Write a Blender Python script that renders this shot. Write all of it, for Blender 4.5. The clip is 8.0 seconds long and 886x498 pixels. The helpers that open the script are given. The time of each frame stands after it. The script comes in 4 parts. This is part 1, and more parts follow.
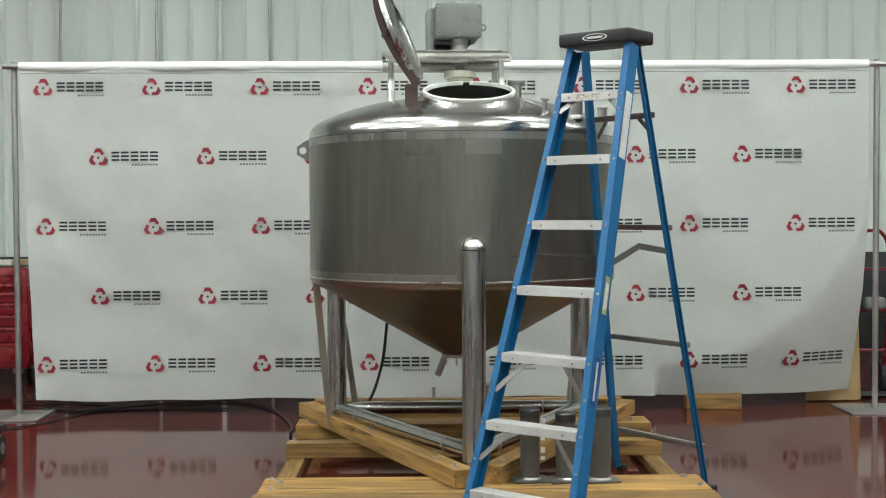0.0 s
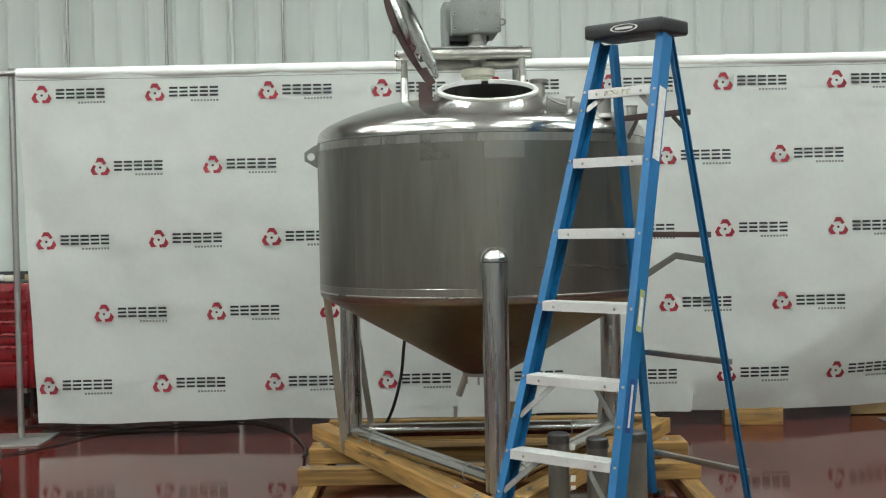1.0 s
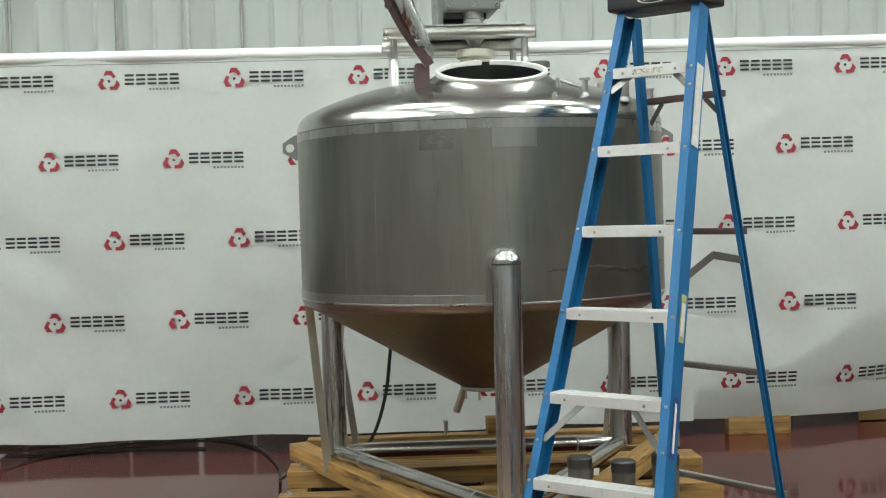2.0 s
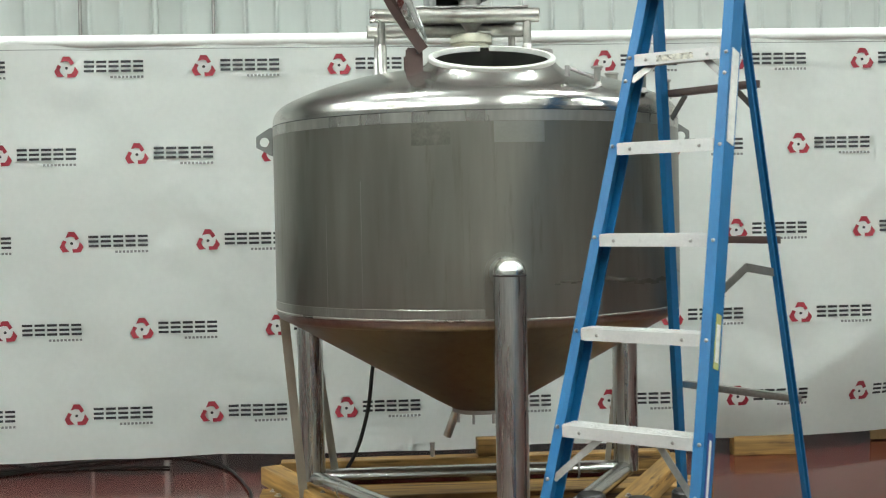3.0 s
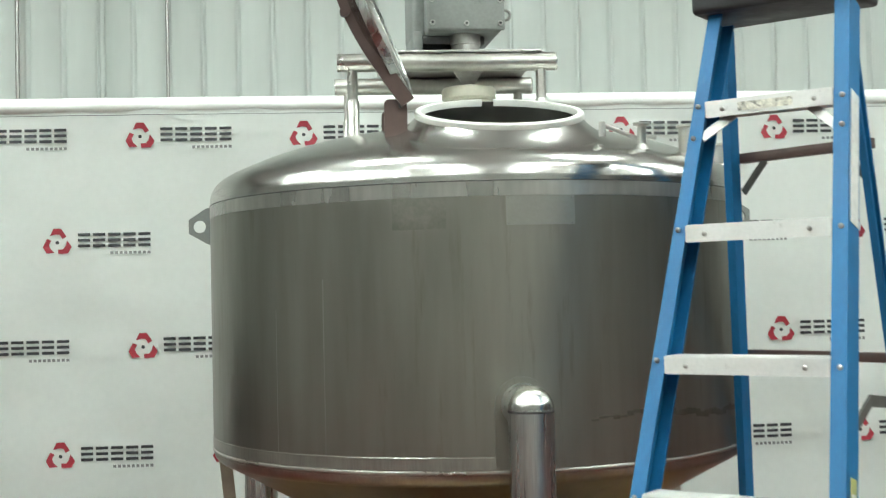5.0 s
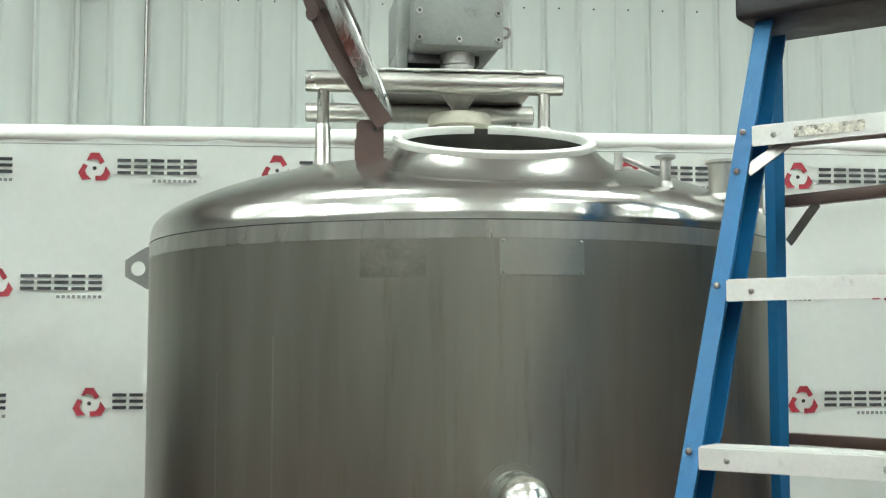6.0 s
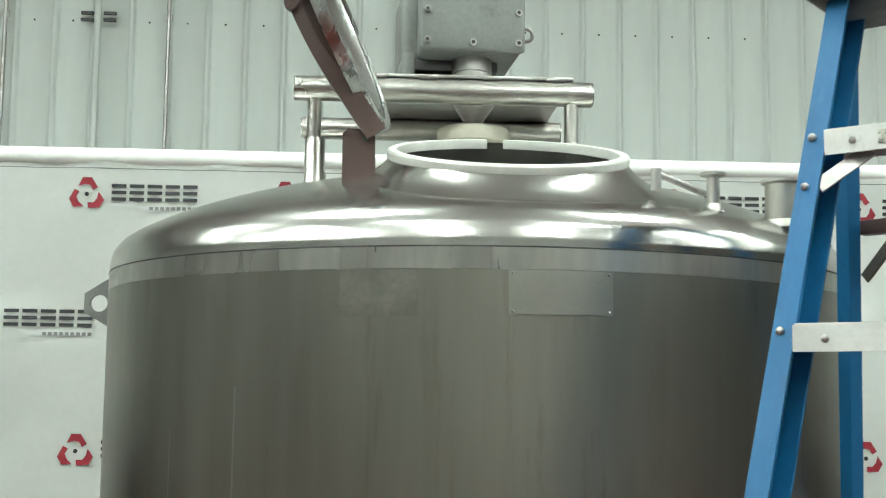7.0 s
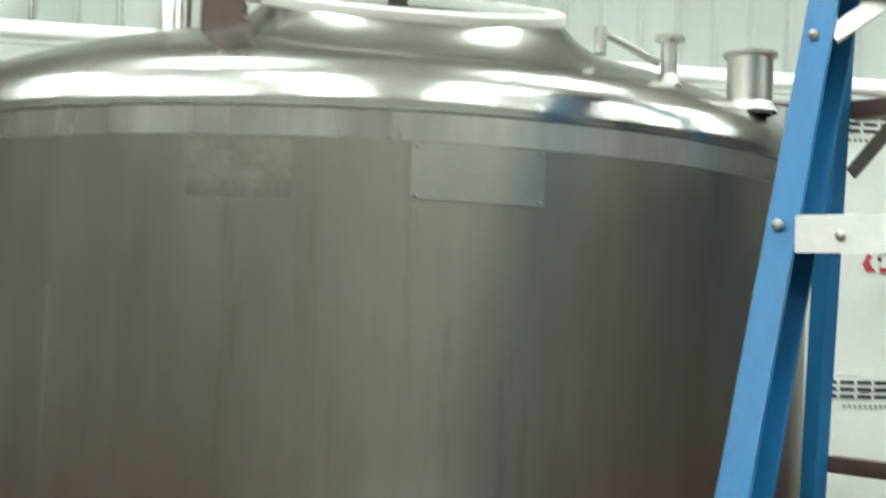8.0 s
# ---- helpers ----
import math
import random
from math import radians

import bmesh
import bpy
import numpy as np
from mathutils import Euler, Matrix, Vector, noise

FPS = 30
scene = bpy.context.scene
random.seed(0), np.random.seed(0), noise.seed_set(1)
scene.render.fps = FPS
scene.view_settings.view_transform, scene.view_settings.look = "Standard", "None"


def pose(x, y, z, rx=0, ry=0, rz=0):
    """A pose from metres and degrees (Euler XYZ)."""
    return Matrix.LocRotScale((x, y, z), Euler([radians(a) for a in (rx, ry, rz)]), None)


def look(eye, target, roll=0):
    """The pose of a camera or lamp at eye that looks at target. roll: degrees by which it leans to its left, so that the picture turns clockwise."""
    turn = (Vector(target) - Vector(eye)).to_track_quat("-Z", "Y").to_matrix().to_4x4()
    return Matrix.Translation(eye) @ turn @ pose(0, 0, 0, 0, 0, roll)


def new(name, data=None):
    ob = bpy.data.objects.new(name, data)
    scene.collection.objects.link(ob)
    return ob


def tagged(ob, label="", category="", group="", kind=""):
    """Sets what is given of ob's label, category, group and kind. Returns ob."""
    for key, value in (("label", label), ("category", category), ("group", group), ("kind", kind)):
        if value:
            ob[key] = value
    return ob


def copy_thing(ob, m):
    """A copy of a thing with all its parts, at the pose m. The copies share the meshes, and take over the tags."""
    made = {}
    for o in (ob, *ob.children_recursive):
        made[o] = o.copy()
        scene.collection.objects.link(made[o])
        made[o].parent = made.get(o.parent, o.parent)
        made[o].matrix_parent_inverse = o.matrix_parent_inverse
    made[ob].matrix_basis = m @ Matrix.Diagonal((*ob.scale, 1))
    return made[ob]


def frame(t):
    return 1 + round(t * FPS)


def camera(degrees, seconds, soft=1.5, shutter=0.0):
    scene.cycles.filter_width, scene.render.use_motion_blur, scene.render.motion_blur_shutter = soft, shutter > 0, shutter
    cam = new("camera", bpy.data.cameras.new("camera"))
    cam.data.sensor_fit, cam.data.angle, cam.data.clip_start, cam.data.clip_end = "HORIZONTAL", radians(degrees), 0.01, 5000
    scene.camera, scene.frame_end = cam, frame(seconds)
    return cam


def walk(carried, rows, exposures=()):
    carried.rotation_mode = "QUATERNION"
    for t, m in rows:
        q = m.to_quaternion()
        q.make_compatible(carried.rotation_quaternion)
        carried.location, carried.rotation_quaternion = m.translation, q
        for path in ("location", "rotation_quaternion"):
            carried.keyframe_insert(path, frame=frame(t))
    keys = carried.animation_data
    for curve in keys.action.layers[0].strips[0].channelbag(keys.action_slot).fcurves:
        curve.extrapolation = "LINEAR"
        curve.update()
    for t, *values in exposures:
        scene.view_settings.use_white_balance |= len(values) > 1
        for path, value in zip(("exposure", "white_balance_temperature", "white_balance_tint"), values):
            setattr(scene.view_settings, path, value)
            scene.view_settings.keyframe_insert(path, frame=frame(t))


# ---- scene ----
cam = camera(39.7, 8.0, soft=1.1, shutter=0.4)
PATH = [
    (0, (-0.474, -5.725, 1.452), (-0.439, -3.726, 1.389), -0.3),
    (0.5, (-0.455, -5.512, 1.464), (-0.42, -3.514, 1.404), -0.0),
    (1, (-0.435, -5.255, 1.468), (-0.441, -3.255, 1.414), -1.1),
    (1.5, (-0.561, -4.958, 1.46), (-0.546, -2.959, 1.402), -0.5),
    (1.7, (-0.635, -4.815, 1.463), (-0.588, -2.816, 1.405), -1.1),
    (2.8, (-0.694, -4.150, 1.480), (-0.571, -2.155, 1.419), -1.3),
    (3, (-0.72, -4.032, 1.487), (-0.594, -2.036, 1.425), -1.1),
    (3.5, (-0.831, -3.703, 1.491), (-0.657, -1.711, 1.435), -0.8),
    (4, (-0.845, -3.415, 1.496), (-0.604, -1.431, 1.44), -2.2),
    (4.5, (-0.726, -3.091, 1.539), (-0.506, -1.103, 1.539), -1.6),
    (5, (-0.682, -2.822, 1.551), (-0.517, -0.83, 1.626), -1.4),
    (5.2, (-0.684, -2.700, 1.566), (-0.516, -0.709, 1.656), -0.6),
    (6.3, (-0.547, -2.068, 1.580), (-0.378, -0.084, 1.764), 0.2),
    (6.5, (-0.512, -1.967, 1.604), (-0.365, 0.018, 1.8), 0.4),
    (7, (-0.48, -1.768, 1.603), (-0.375, 0.217, 1.826), 0.7),
    (7.5, (-0.490, -1.491, 1.591), (-0.338, 0.491, 1.811), 1.4),
    (8, (-0.440, -1.275, 1.583), (-0.155, 0.702, 1.684), 2.2),
]
walk(cam, [(t, look(eye, target, roll)) for t, eye, target, roll in PATH], exposures=[(0, -0.14, 6500, 11.5), (1.5, -0.08, 6500, 10.5), (3.0, 0.10, 6500, 9), (4.5, 0.22, 6500, 7), (5.0, 0.24, 6500, 6), (6.5, 0.13, 6500, 5), (7.0, 0.10, 6500, 4), (7.5, 0.16, 6500, 4), (8.0, 0.40, 6500, 5)])

# ---- world and light ----
world = bpy.data.worlds.new("world")
world.use_nodes = True
scene.world = world
world.node_tree.nodes["Background"].inputs[0].default_value = (0.5, 0.55, 0.5, 1)
world.node_tree.nodes["Background"].inputs[1].default_value = 0.02
LAMP = 112.0


# ---- materials ----
def mat(name, color, rough=0.5, metal=0.0, var=0.12, scale=6.0, fine=60.0, bump=0.0, stretch=(1, 1, 1), rvar=0.1, dirt=None, coat=0.0, rand=0.0, emit=0.0, aniso=0.0):
    """Principled material with a large and a fine noise in colour, roughness and relief."""
    m = bpy.data.materials.new(name)
    m.use_nodes = True
    nt = m.node_tree
    b = nt.nodes["Principled BSDF"]
    b.inputs["Metallic"].default_value = metal
    b.inputs["Coat Weight"].default_value = coat
    b.inputs["Coat Roughness"].default_value = 0.12
    b.inputs["Anisotropic"].default_value = aniso
    tc = nt.nodes.new("ShaderNodeTexCoord")
    mp = nt.nodes.new("ShaderNodeMapping")
    mp.inputs["Scale"].default_value = stretch
    nt.links.new(tc.outputs["Object"], mp.inputs["Vector"])
    big = nt.nodes.new("ShaderNodeTexNoise")
    big.inputs["Scale"].default_value = scale
    big.inputs["Detail"].default_value = 5
    small = nt.nodes.new("ShaderNodeTexNoise")
    small.inputs["Scale"].default_value = fine
    small.inputs["Detail"].default_value = 3
    for n in (big, small):
        nt.links.new(mp.outputs[0], n.inputs["Vector"])
    ramp = nt.nodes.new("ShaderNodeMapRange")
    ramp.inputs[1].default_value, ramp.inputs[2].default_value = 0.3, 0.7
    ramp.inputs[3].default_value, ramp.inputs[4].default_value = 1 - var, 1 + var
    nt.links.new(big.outputs[0], ramp.inputs[0])
    ramp2 = nt.nodes.new("ShaderNodeMapRange")
    ramp2.inputs[1].default_value, ramp2.inputs[2].default_value = 0.3, 0.7
    ramp2.inputs[3].default_value, ramp2.inputs[4].default_value = 1 - var * 0.6, 1 + var * 0.6
    nt.links.new(small.outputs[0], ramp2.inputs[0])
    mul = nt.nodes.new("ShaderNodeMath")
    mul.operation = "MULTIPLY"
    nt.links.new(ramp.outputs[0], mul.inputs[0])
    nt.links.new(ramp2.outputs[0], mul.inputs[1])
    last = mul.outputs[0]
    if rand:
        info = nt.nodes.new("ShaderNodeObjectInfo")
        rr = nt.nodes.new("ShaderNodeMapRange")
        rr.inputs[3].default_value, rr.inputs[4].default_value = 1 - rand, 1 + rand
        nt.links.new(info.outputs["Random"], rr.inputs[0])
        m2 = nt.nodes.new("ShaderNodeMath")
        m2.operation = "MULTIPLY"
        nt.links.new(last, m2.inputs[0])
        nt.links.new(rr.outputs[0], m2.inputs[1])
        last = m2.outputs[0]
    vm = nt.nodes.new("ShaderNodeVectorMath")
    vm.operation = "SCALE"
    vm.inputs[0].default_value = color
    nt.links.new(last, vm.inputs["Scale"])
    out = vm.outputs[0]
    if dirt:
        dcol, dscale, lo, hi = dirt
        dn = nt.nodes.new("ShaderNodeTexNoise")
        dn.inputs["Scale"].default_value = dscale
        dn.inputs["Detail"].default_value = 8
        dn.inputs["Roughness"].default_value = 0.65
        nt.links.new(mp.outputs[0], dn.inputs["Vector"])
        dr = nt.nodes.new("ShaderNodeMapRange")
        dr.inputs[1].default_value, dr.inputs[2].default_value = lo, hi
        nt.links.new(dn.outputs[0], dr.inputs[0])
        mix = nt.nodes.new("ShaderNodeMix")
        mix.data_type = "RGBA"
        mix.inputs["B"].default_value = (*dcol, 1)
        nt.links.new(dr.outputs[0], mix.inputs["Factor"])
        nt.links.new(out, mix.inputs["A"])
        out = mix.outputs["Result"]
    nt.links.new(out, b.inputs["Base Color"])
    rm = nt.nodes.new("ShaderNodeMapRange")
    rm.inputs[1].default_value, rm.inputs[2].default_value = 0.3, 0.7
    rm.inputs[3].default_value, rm.inputs[4].default_value = max(rough - rvar, 0.02), min(rough + rvar, 1)
    nt.links.new(big.outputs[0], rm.inputs[0])
    nt.links.new(rm.outputs[0], b.inputs["Roughness"])
    if bump:
        bp = nt.nodes.new("ShaderNodeBump")
        bp.inputs["Strength"].default_value = bump
        bp.inputs["Distance"].default_value = 0.003
        nt.links.new(small.outputs[0], bp.inputs["Height"])
        nt.links.new(bp.outputs[0], b.inputs["Normal"])
    if emit:
        b.inputs["Emission Color"].default_value = (*color, 1)
        b.inputs["Emission Strength"].default_value = emit
    return m


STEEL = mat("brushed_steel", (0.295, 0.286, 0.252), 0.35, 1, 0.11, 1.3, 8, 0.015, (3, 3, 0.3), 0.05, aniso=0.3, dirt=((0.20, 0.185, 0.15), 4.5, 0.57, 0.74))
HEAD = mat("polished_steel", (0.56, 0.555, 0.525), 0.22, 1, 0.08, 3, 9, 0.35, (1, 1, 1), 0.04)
TUBE = mat("tube_steel", (0.58, 0.57, 0.53), 0.31, 1, 0.08, 7, 70, 0.02, (1, 1, 0.4), 0.04)
LEGM = mat("satin_steel", (0.48, 0.50, 0.485), 0.29, 1, 0.20, 5, 40, 0.03, (9, 9, 0.25), 0.07)
DULL = mat("dull_steel", (0.40, 0.39, 0.37), 0.42, 1, 0.14, 9, 80, 0.08)
RIMW = mat("white_gasket", (0.66, 0.66, 0.62), 0.45, 0, 0.05, 20, 120)
CASTG = mat("grey_paint", (0.20, 0.21, 0.20), 0.5, 0, 0.10, 8, 90, 0.12, dirt=((0.09, 0.085, 0.075), 7, 0.60, 0.78))
CREAM = mat("cream_plastic", (0.56, 0.54, 0.44), 0.45, 0, 0.06, 20, 100)
BLUE = mat("blue_fibreglass", (0.004, 0.118, 0.285), 0.50, 0, 0.10, 9, 140, 0.05, (1, 1, 0.3), dirt=((0.06, 0.17, 0.29), 14, 0.63, 0.82))
ALU = mat("aluminium", (0.66, 0.66, 0.64), 0.55, 0.45, 0.06, 14, 120, 0.12, dirt=((0.34, 0.33, 0.31), 30, 0.62, 0.80))
GALV = mat("galvanised", (0.46, 0.45, 0.44), 0.45, 1, 0.10, 14, 90)
BLACK = mat("black_plastic", (0.018, 0.018, 0.02), 0.5, 0, 0.2, 14, 90, 0.1)
RUBBER = mat("black_rubber", (0.012, 0.012, 0.012), 0.65, 0, 0.2, 14, 90)
WOOD = mat("pine_timber", (0.28, 0.158, 0.046), 0.66, 0, 0.45, 1.6, 5.5, 0.45, (0.7, 9, 9), 0.08, dirt=((0.05, 0.024, 0.010), 2.4, 0.55, 0.66), rand=0.26)
FLOOR = mat("red_epoxy", (0.080, 0.0155, 0.0115), 0.085, 0, 0.10, 0.9, 24, 0.012, rvar=0.03, dirt=((0.13, 0.045, 0.034), 3.5, 0.58, 0.90))
CLOTH = mat("white_vinyl", (0.80, 0.82, 0.79), 0.55, 0, 0.025, 1.5, 30, 0.02)
LOGORED = mat("print_red", (0.27, 0.016, 0.03), 0.55, 0, 0.05, 20, 90)
LOGOGREY = mat("print_charcoal", (0.022, 0.023, 0.026), 0.55, 0, 0.05, 20, 90)
LOGOPALE = mat("print_grey", (0.22, 0.22, 0.22), 0.55, 0, 0.05, 20, 90)
WALL = mat("sheet_steel_cladding", (0.64, 0.685, 0.65), 0.42, 0, 0.05, 0.8, 9, 0.02, (1, 1, 0.2), rand=0.02)
# Tones of the unseen walls, chosen to dim or lift the tank's reflections.
DIMWALL = mat("dim_reflection_wall", (0.10, 0.105, 0.105), 0.7, 0, 0.06, 0.6, 8)
FILLWALL = mat("pale_reflection_wall", (0.48, 0.50, 0.485), 0.7, 0, 0.06, 0.6, 8)
CEIL = mat("roof_liner", (0.68, 0.70, 0.69), 0.7, 0, 0.06, 0.6, 8)
WEB = mat("webbing", (0.40, 0.37, 0.30), 0.8, 0, 0.10, 12, 300, 0.3)
RED = mat("red_enamel", (0.21, 0.008, 0.012), 0.3, 0, 0.06, 6, 60)
CARD = mat("cardboard", (0.38, 0.26, 0.12), 0.8, 0, 0.10, 6, 60)
GLOW = mat("lamp_diffuser", (0.90, 0.985, 0.945), 0.5, 0, 0, 3, 10, emit=LAMP)
# Added glow for the lamp tops, only to brighten the ceiling.
CEILFILL = mat("ceiling_fill_glow", (0.88, 0.985, 0.95), 0.5, 0, 0, 3, 10, emit=LAMP * 0.30)
LABELW = mat("paper_label", (0.62, 0.62, 0.58), 0.6, 0, 0.12, 40, 200)
LABELY = mat("yellow_label", (0.36, 0.37, 0.13), 0.6, 0, 0.10, 40, 200)
GHOST = mat("sticker_residue", (0.245, 0.238, 0.208), 0.37, 1, 0.16, 22, 90, 0.05, (1, 1, 1), 0.03)
PLATE = mat("nameplate_steel", (0.40, 0.395, 0.36), 0.34, 1, 0.05, 12, 120, 0, (1, 1, 1), 0.02)
FLOOR.node_tree.nodes["Principled BSDF"].inputs["Specular IOR Level"].default_value = 0.36
STANDG = mat("stand_paint", (0.105, 0.10, 0.09), 0.5, 0.2, 0.14, 8, 90, 0.1)
# One dull brown for the hinge parts and the upper rear braces.
BROWN = mat("dull_brown", (0.085, 0.052, 0.045), 0.40, 0.1, 0.10, 9, 80, 0.05)
BANDM = mat("ground_steel", (0.47, 0.462, 0.43), 0.30, 1, 0.16, 2.2, 14, 0.05, (3, 3, 0.5), 0.05)
BRIGHT = mat("bright_streak", (0.38, 0.372, 0.335), 0.33, 1, 0.12, 9, 60, 0, (3, 3, 0.3), 0.04)
DRIP = mat("dull_streak", (0.20, 0.19, 0.165), 0.42, 1, 0.15, 9, 60, 0, (3, 3, 0.3), 0.04)
DARK = mat("dark_steel", (0.10, 0.10, 0.10), 0.5, 1, 0.2, 14, 90)

# ---- helpers for building ----
BASE = {}


def thing(name, base, label, category, group="", kind=""):
    e = tagged(new(name), label, category, group, kind)
    e.empty_display_size = 0.1
    e.location = base
    BASE[e] = Vector(base)
    return e


def part(name, bm, material, parent, label="", smooth=True, angle=35):
    """One mesh, given in world places, as a part of a thing or of a part."""
    if BASE.get(parent):
        bmesh.ops.translate(bm, verts=bm.verts, vec=-BASE[parent])
    me = bpy.data.meshes.new(name)
    if smooth:
        for f in bm.faces:
            f.smooth = True
        for e in bm.edges:
            if len(e.link_faces) == 2 and e.calc_face_angle(0) > radians(angle):
                e.smooth = False
    bm.to_mesh(me)
    bm.free()
    me.materials.append(material)
    ob = new(name, me)
    if parent:
        ob.parent = parent
        BASE[ob] = BASE.get(parent, Vector())
    if label:
        ob["label"] = label
    return ob


def solid(name, bm, material, label, category, group="", kind="", smooth=True):
    """A thing that is one mesh."""
    ob = part(name, bm, material, None, "", smooth)
    return tagged(ob, label, category, group, kind)


def box(bm, size, m=None, bevel=0.0, seg=2):
    r = bmesh.ops.create_cube(bm, size=1.0)
    vs = r["verts"]
    bmesh.ops.scale(bm, verts=vs, vec=size)
    if bevel:
        es = list({e for v in vs for e in v.link_edges})
        r = bmesh.ops.bevel(bm, geom=es, offset=bevel, segments=seg, profile=0.5, affect="EDGES")
        vs = list({v for f in r["faces"] for v in f.verts} | {v for v in vs if v.is_valid})
    if m is not None:
        bmesh.ops.transform(bm, matrix=m, verts=vs)
    return vs


def along(p0, p1, up=(0, 0, 1)):
    """A pose at the middle of a bar: x along it, z as near to up as can be."""
    a, b = Vector(p0), Vector(p1)
    x = (b - a).normalized()
    y = Vector(up).cross(x)
    y = y.normalized() if y.length > 1e-5 else Vector((0, 1, 0))
    z = x.cross(y)
    m = Matrix((x, y, z)).transposed().to_4x4()
    m.translation = (a + b) / 2
    return m, (b - a).length


def bar(bm, p0, p1, w, h, up=(0, 0, 1), bevel=0.0):
    m, l = along(p0, p1, up)
    return box(bm, (l, w, h), m, bevel)


def tube(bm, p0, p1, r, seg=24, r2=None):
    m, l = along(p0, p1)
    res = bmesh.ops.create_cone(bm, cap_ends=True, segments=seg, radius1=r, radius2=r if r2 is None else r2, depth=l)
    bmesh.ops.transform(bm, matrix=m @ Matrix.Rotation(radians(90), 4, "Y"), verts=res["verts"])
    return res["verts"]


def ball(bm, c, r, seg=16, scale=(1, 1, 1)):
    res = bmesh.ops.create_uvsphere(bm, u_segments=seg, v_segments=seg // 2, radius=r)
    bmesh.ops.scale(bm, verts=res["verts"], vec=scale)
    bmesh.ops.translate(bm, verts=res["verts"], vec=c)


def lathe(bm, prof, c, seg=96, a0=0.0, a1=360.0):
    """Turns a profile of (radius, height) round the upright line through c."""
    full = abs(a1 - a0 - 360) < 1e-6
    n = seg if full else seg + 1
    rings = []
    for r, z in prof:
        if r < 1e-6:
            rings.append([bm.verts.new((c[0], c[1], c[2] + z))])
            continue
        ring = []
        for i in range(n):
            a = radians(a0 + (a1 - a0) * i / seg)
            ring.append(bm.verts.new((c[0] + r * math.cos(a), c[1] + r * math.sin(a), c[2] + z)))
        rings.append(ring)
    for p, q in zip(rings, rings[1:]):
        for i in range(seg):
            j = (i + 1) % n
            if len(p) == 1 and len(q) == 1:
                continue
            if len(p) == 1:
                bm.faces.new((p[0], q[j], q[i]))
            elif len(q) == 1:
                bm.faces.new((p[i], p[j], q[0]))
            else:
                bm.faces.new((p[i], p[j], q[j], q[i]))
    bmesh.ops.recalc_face_normals(bm, faces=bm.faces)


def sweep(bm, pts, r, seg=12, flat=None):
    """A round or flat rope through points."""
    pts = [Vector(p) for p in pts]
    rings = []
    side = None
    for i, p in enumerate(pts):
        d = (pts[min(i + 1, len(pts) - 1)] - pts[max(i - 1, 0)]).normalized()
        ref = side if side is not None else (Vector((0, 0, 1)) if abs(d.z) < 0.9 else Vector((0, 1, 0)))
        x = (ref - d * ref.dot(d)).normalized()
        side = x
        y = d.cross(x)
        ring = []
        for k in range(seg):
            a = 2 * math.pi * k / seg
            ring.append(bm.verts.new(p + x * r * math.cos(a) + y * (flat or r) * math.sin(a)))
        rings.append(ring)
    for p, q in zip(rings, rings[1:]):
        for k in range(seg):
            bm.faces.new((p[k], p[(k + 1) % seg], q[(k + 1) % seg], q[k]))
    bm.faces.new(rings[0][::-1])
    bm.faces.new(rings[-1])
    bmesh.ops.recalc_face_normals(bm, faces=bm.faces)


def curve_points(ctrl, n=10):
    """A smooth line through control points."""
    c = [Vector(p) for p in ctrl]
    c = [c[0] * 2 - c[1]] + c + [c[-1] * 2 - c[-2]]
    out = []
    for i in range(1, len(c) - 2):
        for k in range(n):
            t = k / n
            a, b, d, e = c[i - 1], c[i], c[i + 1], c[i + 2]
            out.append(0.5 * (2 * b + (d - a) * t + (2 * a - 5 * b + 4 * d - e) * t * t + (3 * b - a - 3 * d + e) * t ** 3))
    out.append(c[-2])
    return out


def B():
    return bmesh.new()


# ---- the hall ----
WY = 6.9
bm = B()
box(bm, (34.4, 21.4, 0.2), pose(0, -1.5, -0.1))
solid("floor", bm, FLOOR, "glossy red epoxy floor with scuffs and dust", "floor", kind="structure")
bm = B()
box(bm, (34.4, 21.4, 0.2), pose(0, -1.5, 7.3))
solid("ceiling", bm, CEIL, "pale roof liner of the hall", "ceiling", kind="structure")
# Unseen walls: dark east, pale south and west, to shape the tank's shading.
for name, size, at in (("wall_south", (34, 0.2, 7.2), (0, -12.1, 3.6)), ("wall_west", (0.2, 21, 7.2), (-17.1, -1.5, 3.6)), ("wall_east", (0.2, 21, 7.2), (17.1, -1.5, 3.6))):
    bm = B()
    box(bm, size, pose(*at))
    solid(name, bm, DIMWALL if name == "wall_east" else FILLWALL, "unseen hall wall, its tone set for reflections in the tank", "wall", kind="structure")
bm = B()
box(bm, (34, 0.15, 7.2), pose(0, WY + 0.125, 3.6))
north = solid("wall_north", bm, WALL, "pale grey-green corrugated steel cladding wall", "wall", kind="structure")
PITCH = 0.272
bm = B()
prof = [(0, 0), (0.206, 0), (0.212, -0.006), (0.222, -0.006), (0.230, -0.042), (0.256, -0.042), (0.262, 0.0), (0.2705, 0)]
for z in (0, 7.2):
    for x, y in prof:
        bm.verts.new((x, y, z))
bm.verts.ensure_lookup_table()
for i in range(len(prof) - 1):
    bm.faces.new((bm.verts[i], bm.verts[i + 1], bm.verts[len(prof) + i + 1], bm.verts[len(prof) + i]))
panel = part("wall_panel", bm, WALL, None, "", True, 20)
panel.parent = north
panel.location = (-1.19 - 0.243 - 40 * PITCH, WY + 0.046, 0)
for k in range(-39, 44):
    o = panel.copy()
    scene.collection.objects.link(o)
    o.location.x = -1.19 - 0.243 + k * PITCH

# Added black strip: puts the shade below the backdrop into the wall's colour.
bm = B()
box(bm, (34, 0.02, 1.0), pose(0, WY + 0.002, 0.50), 0.004)
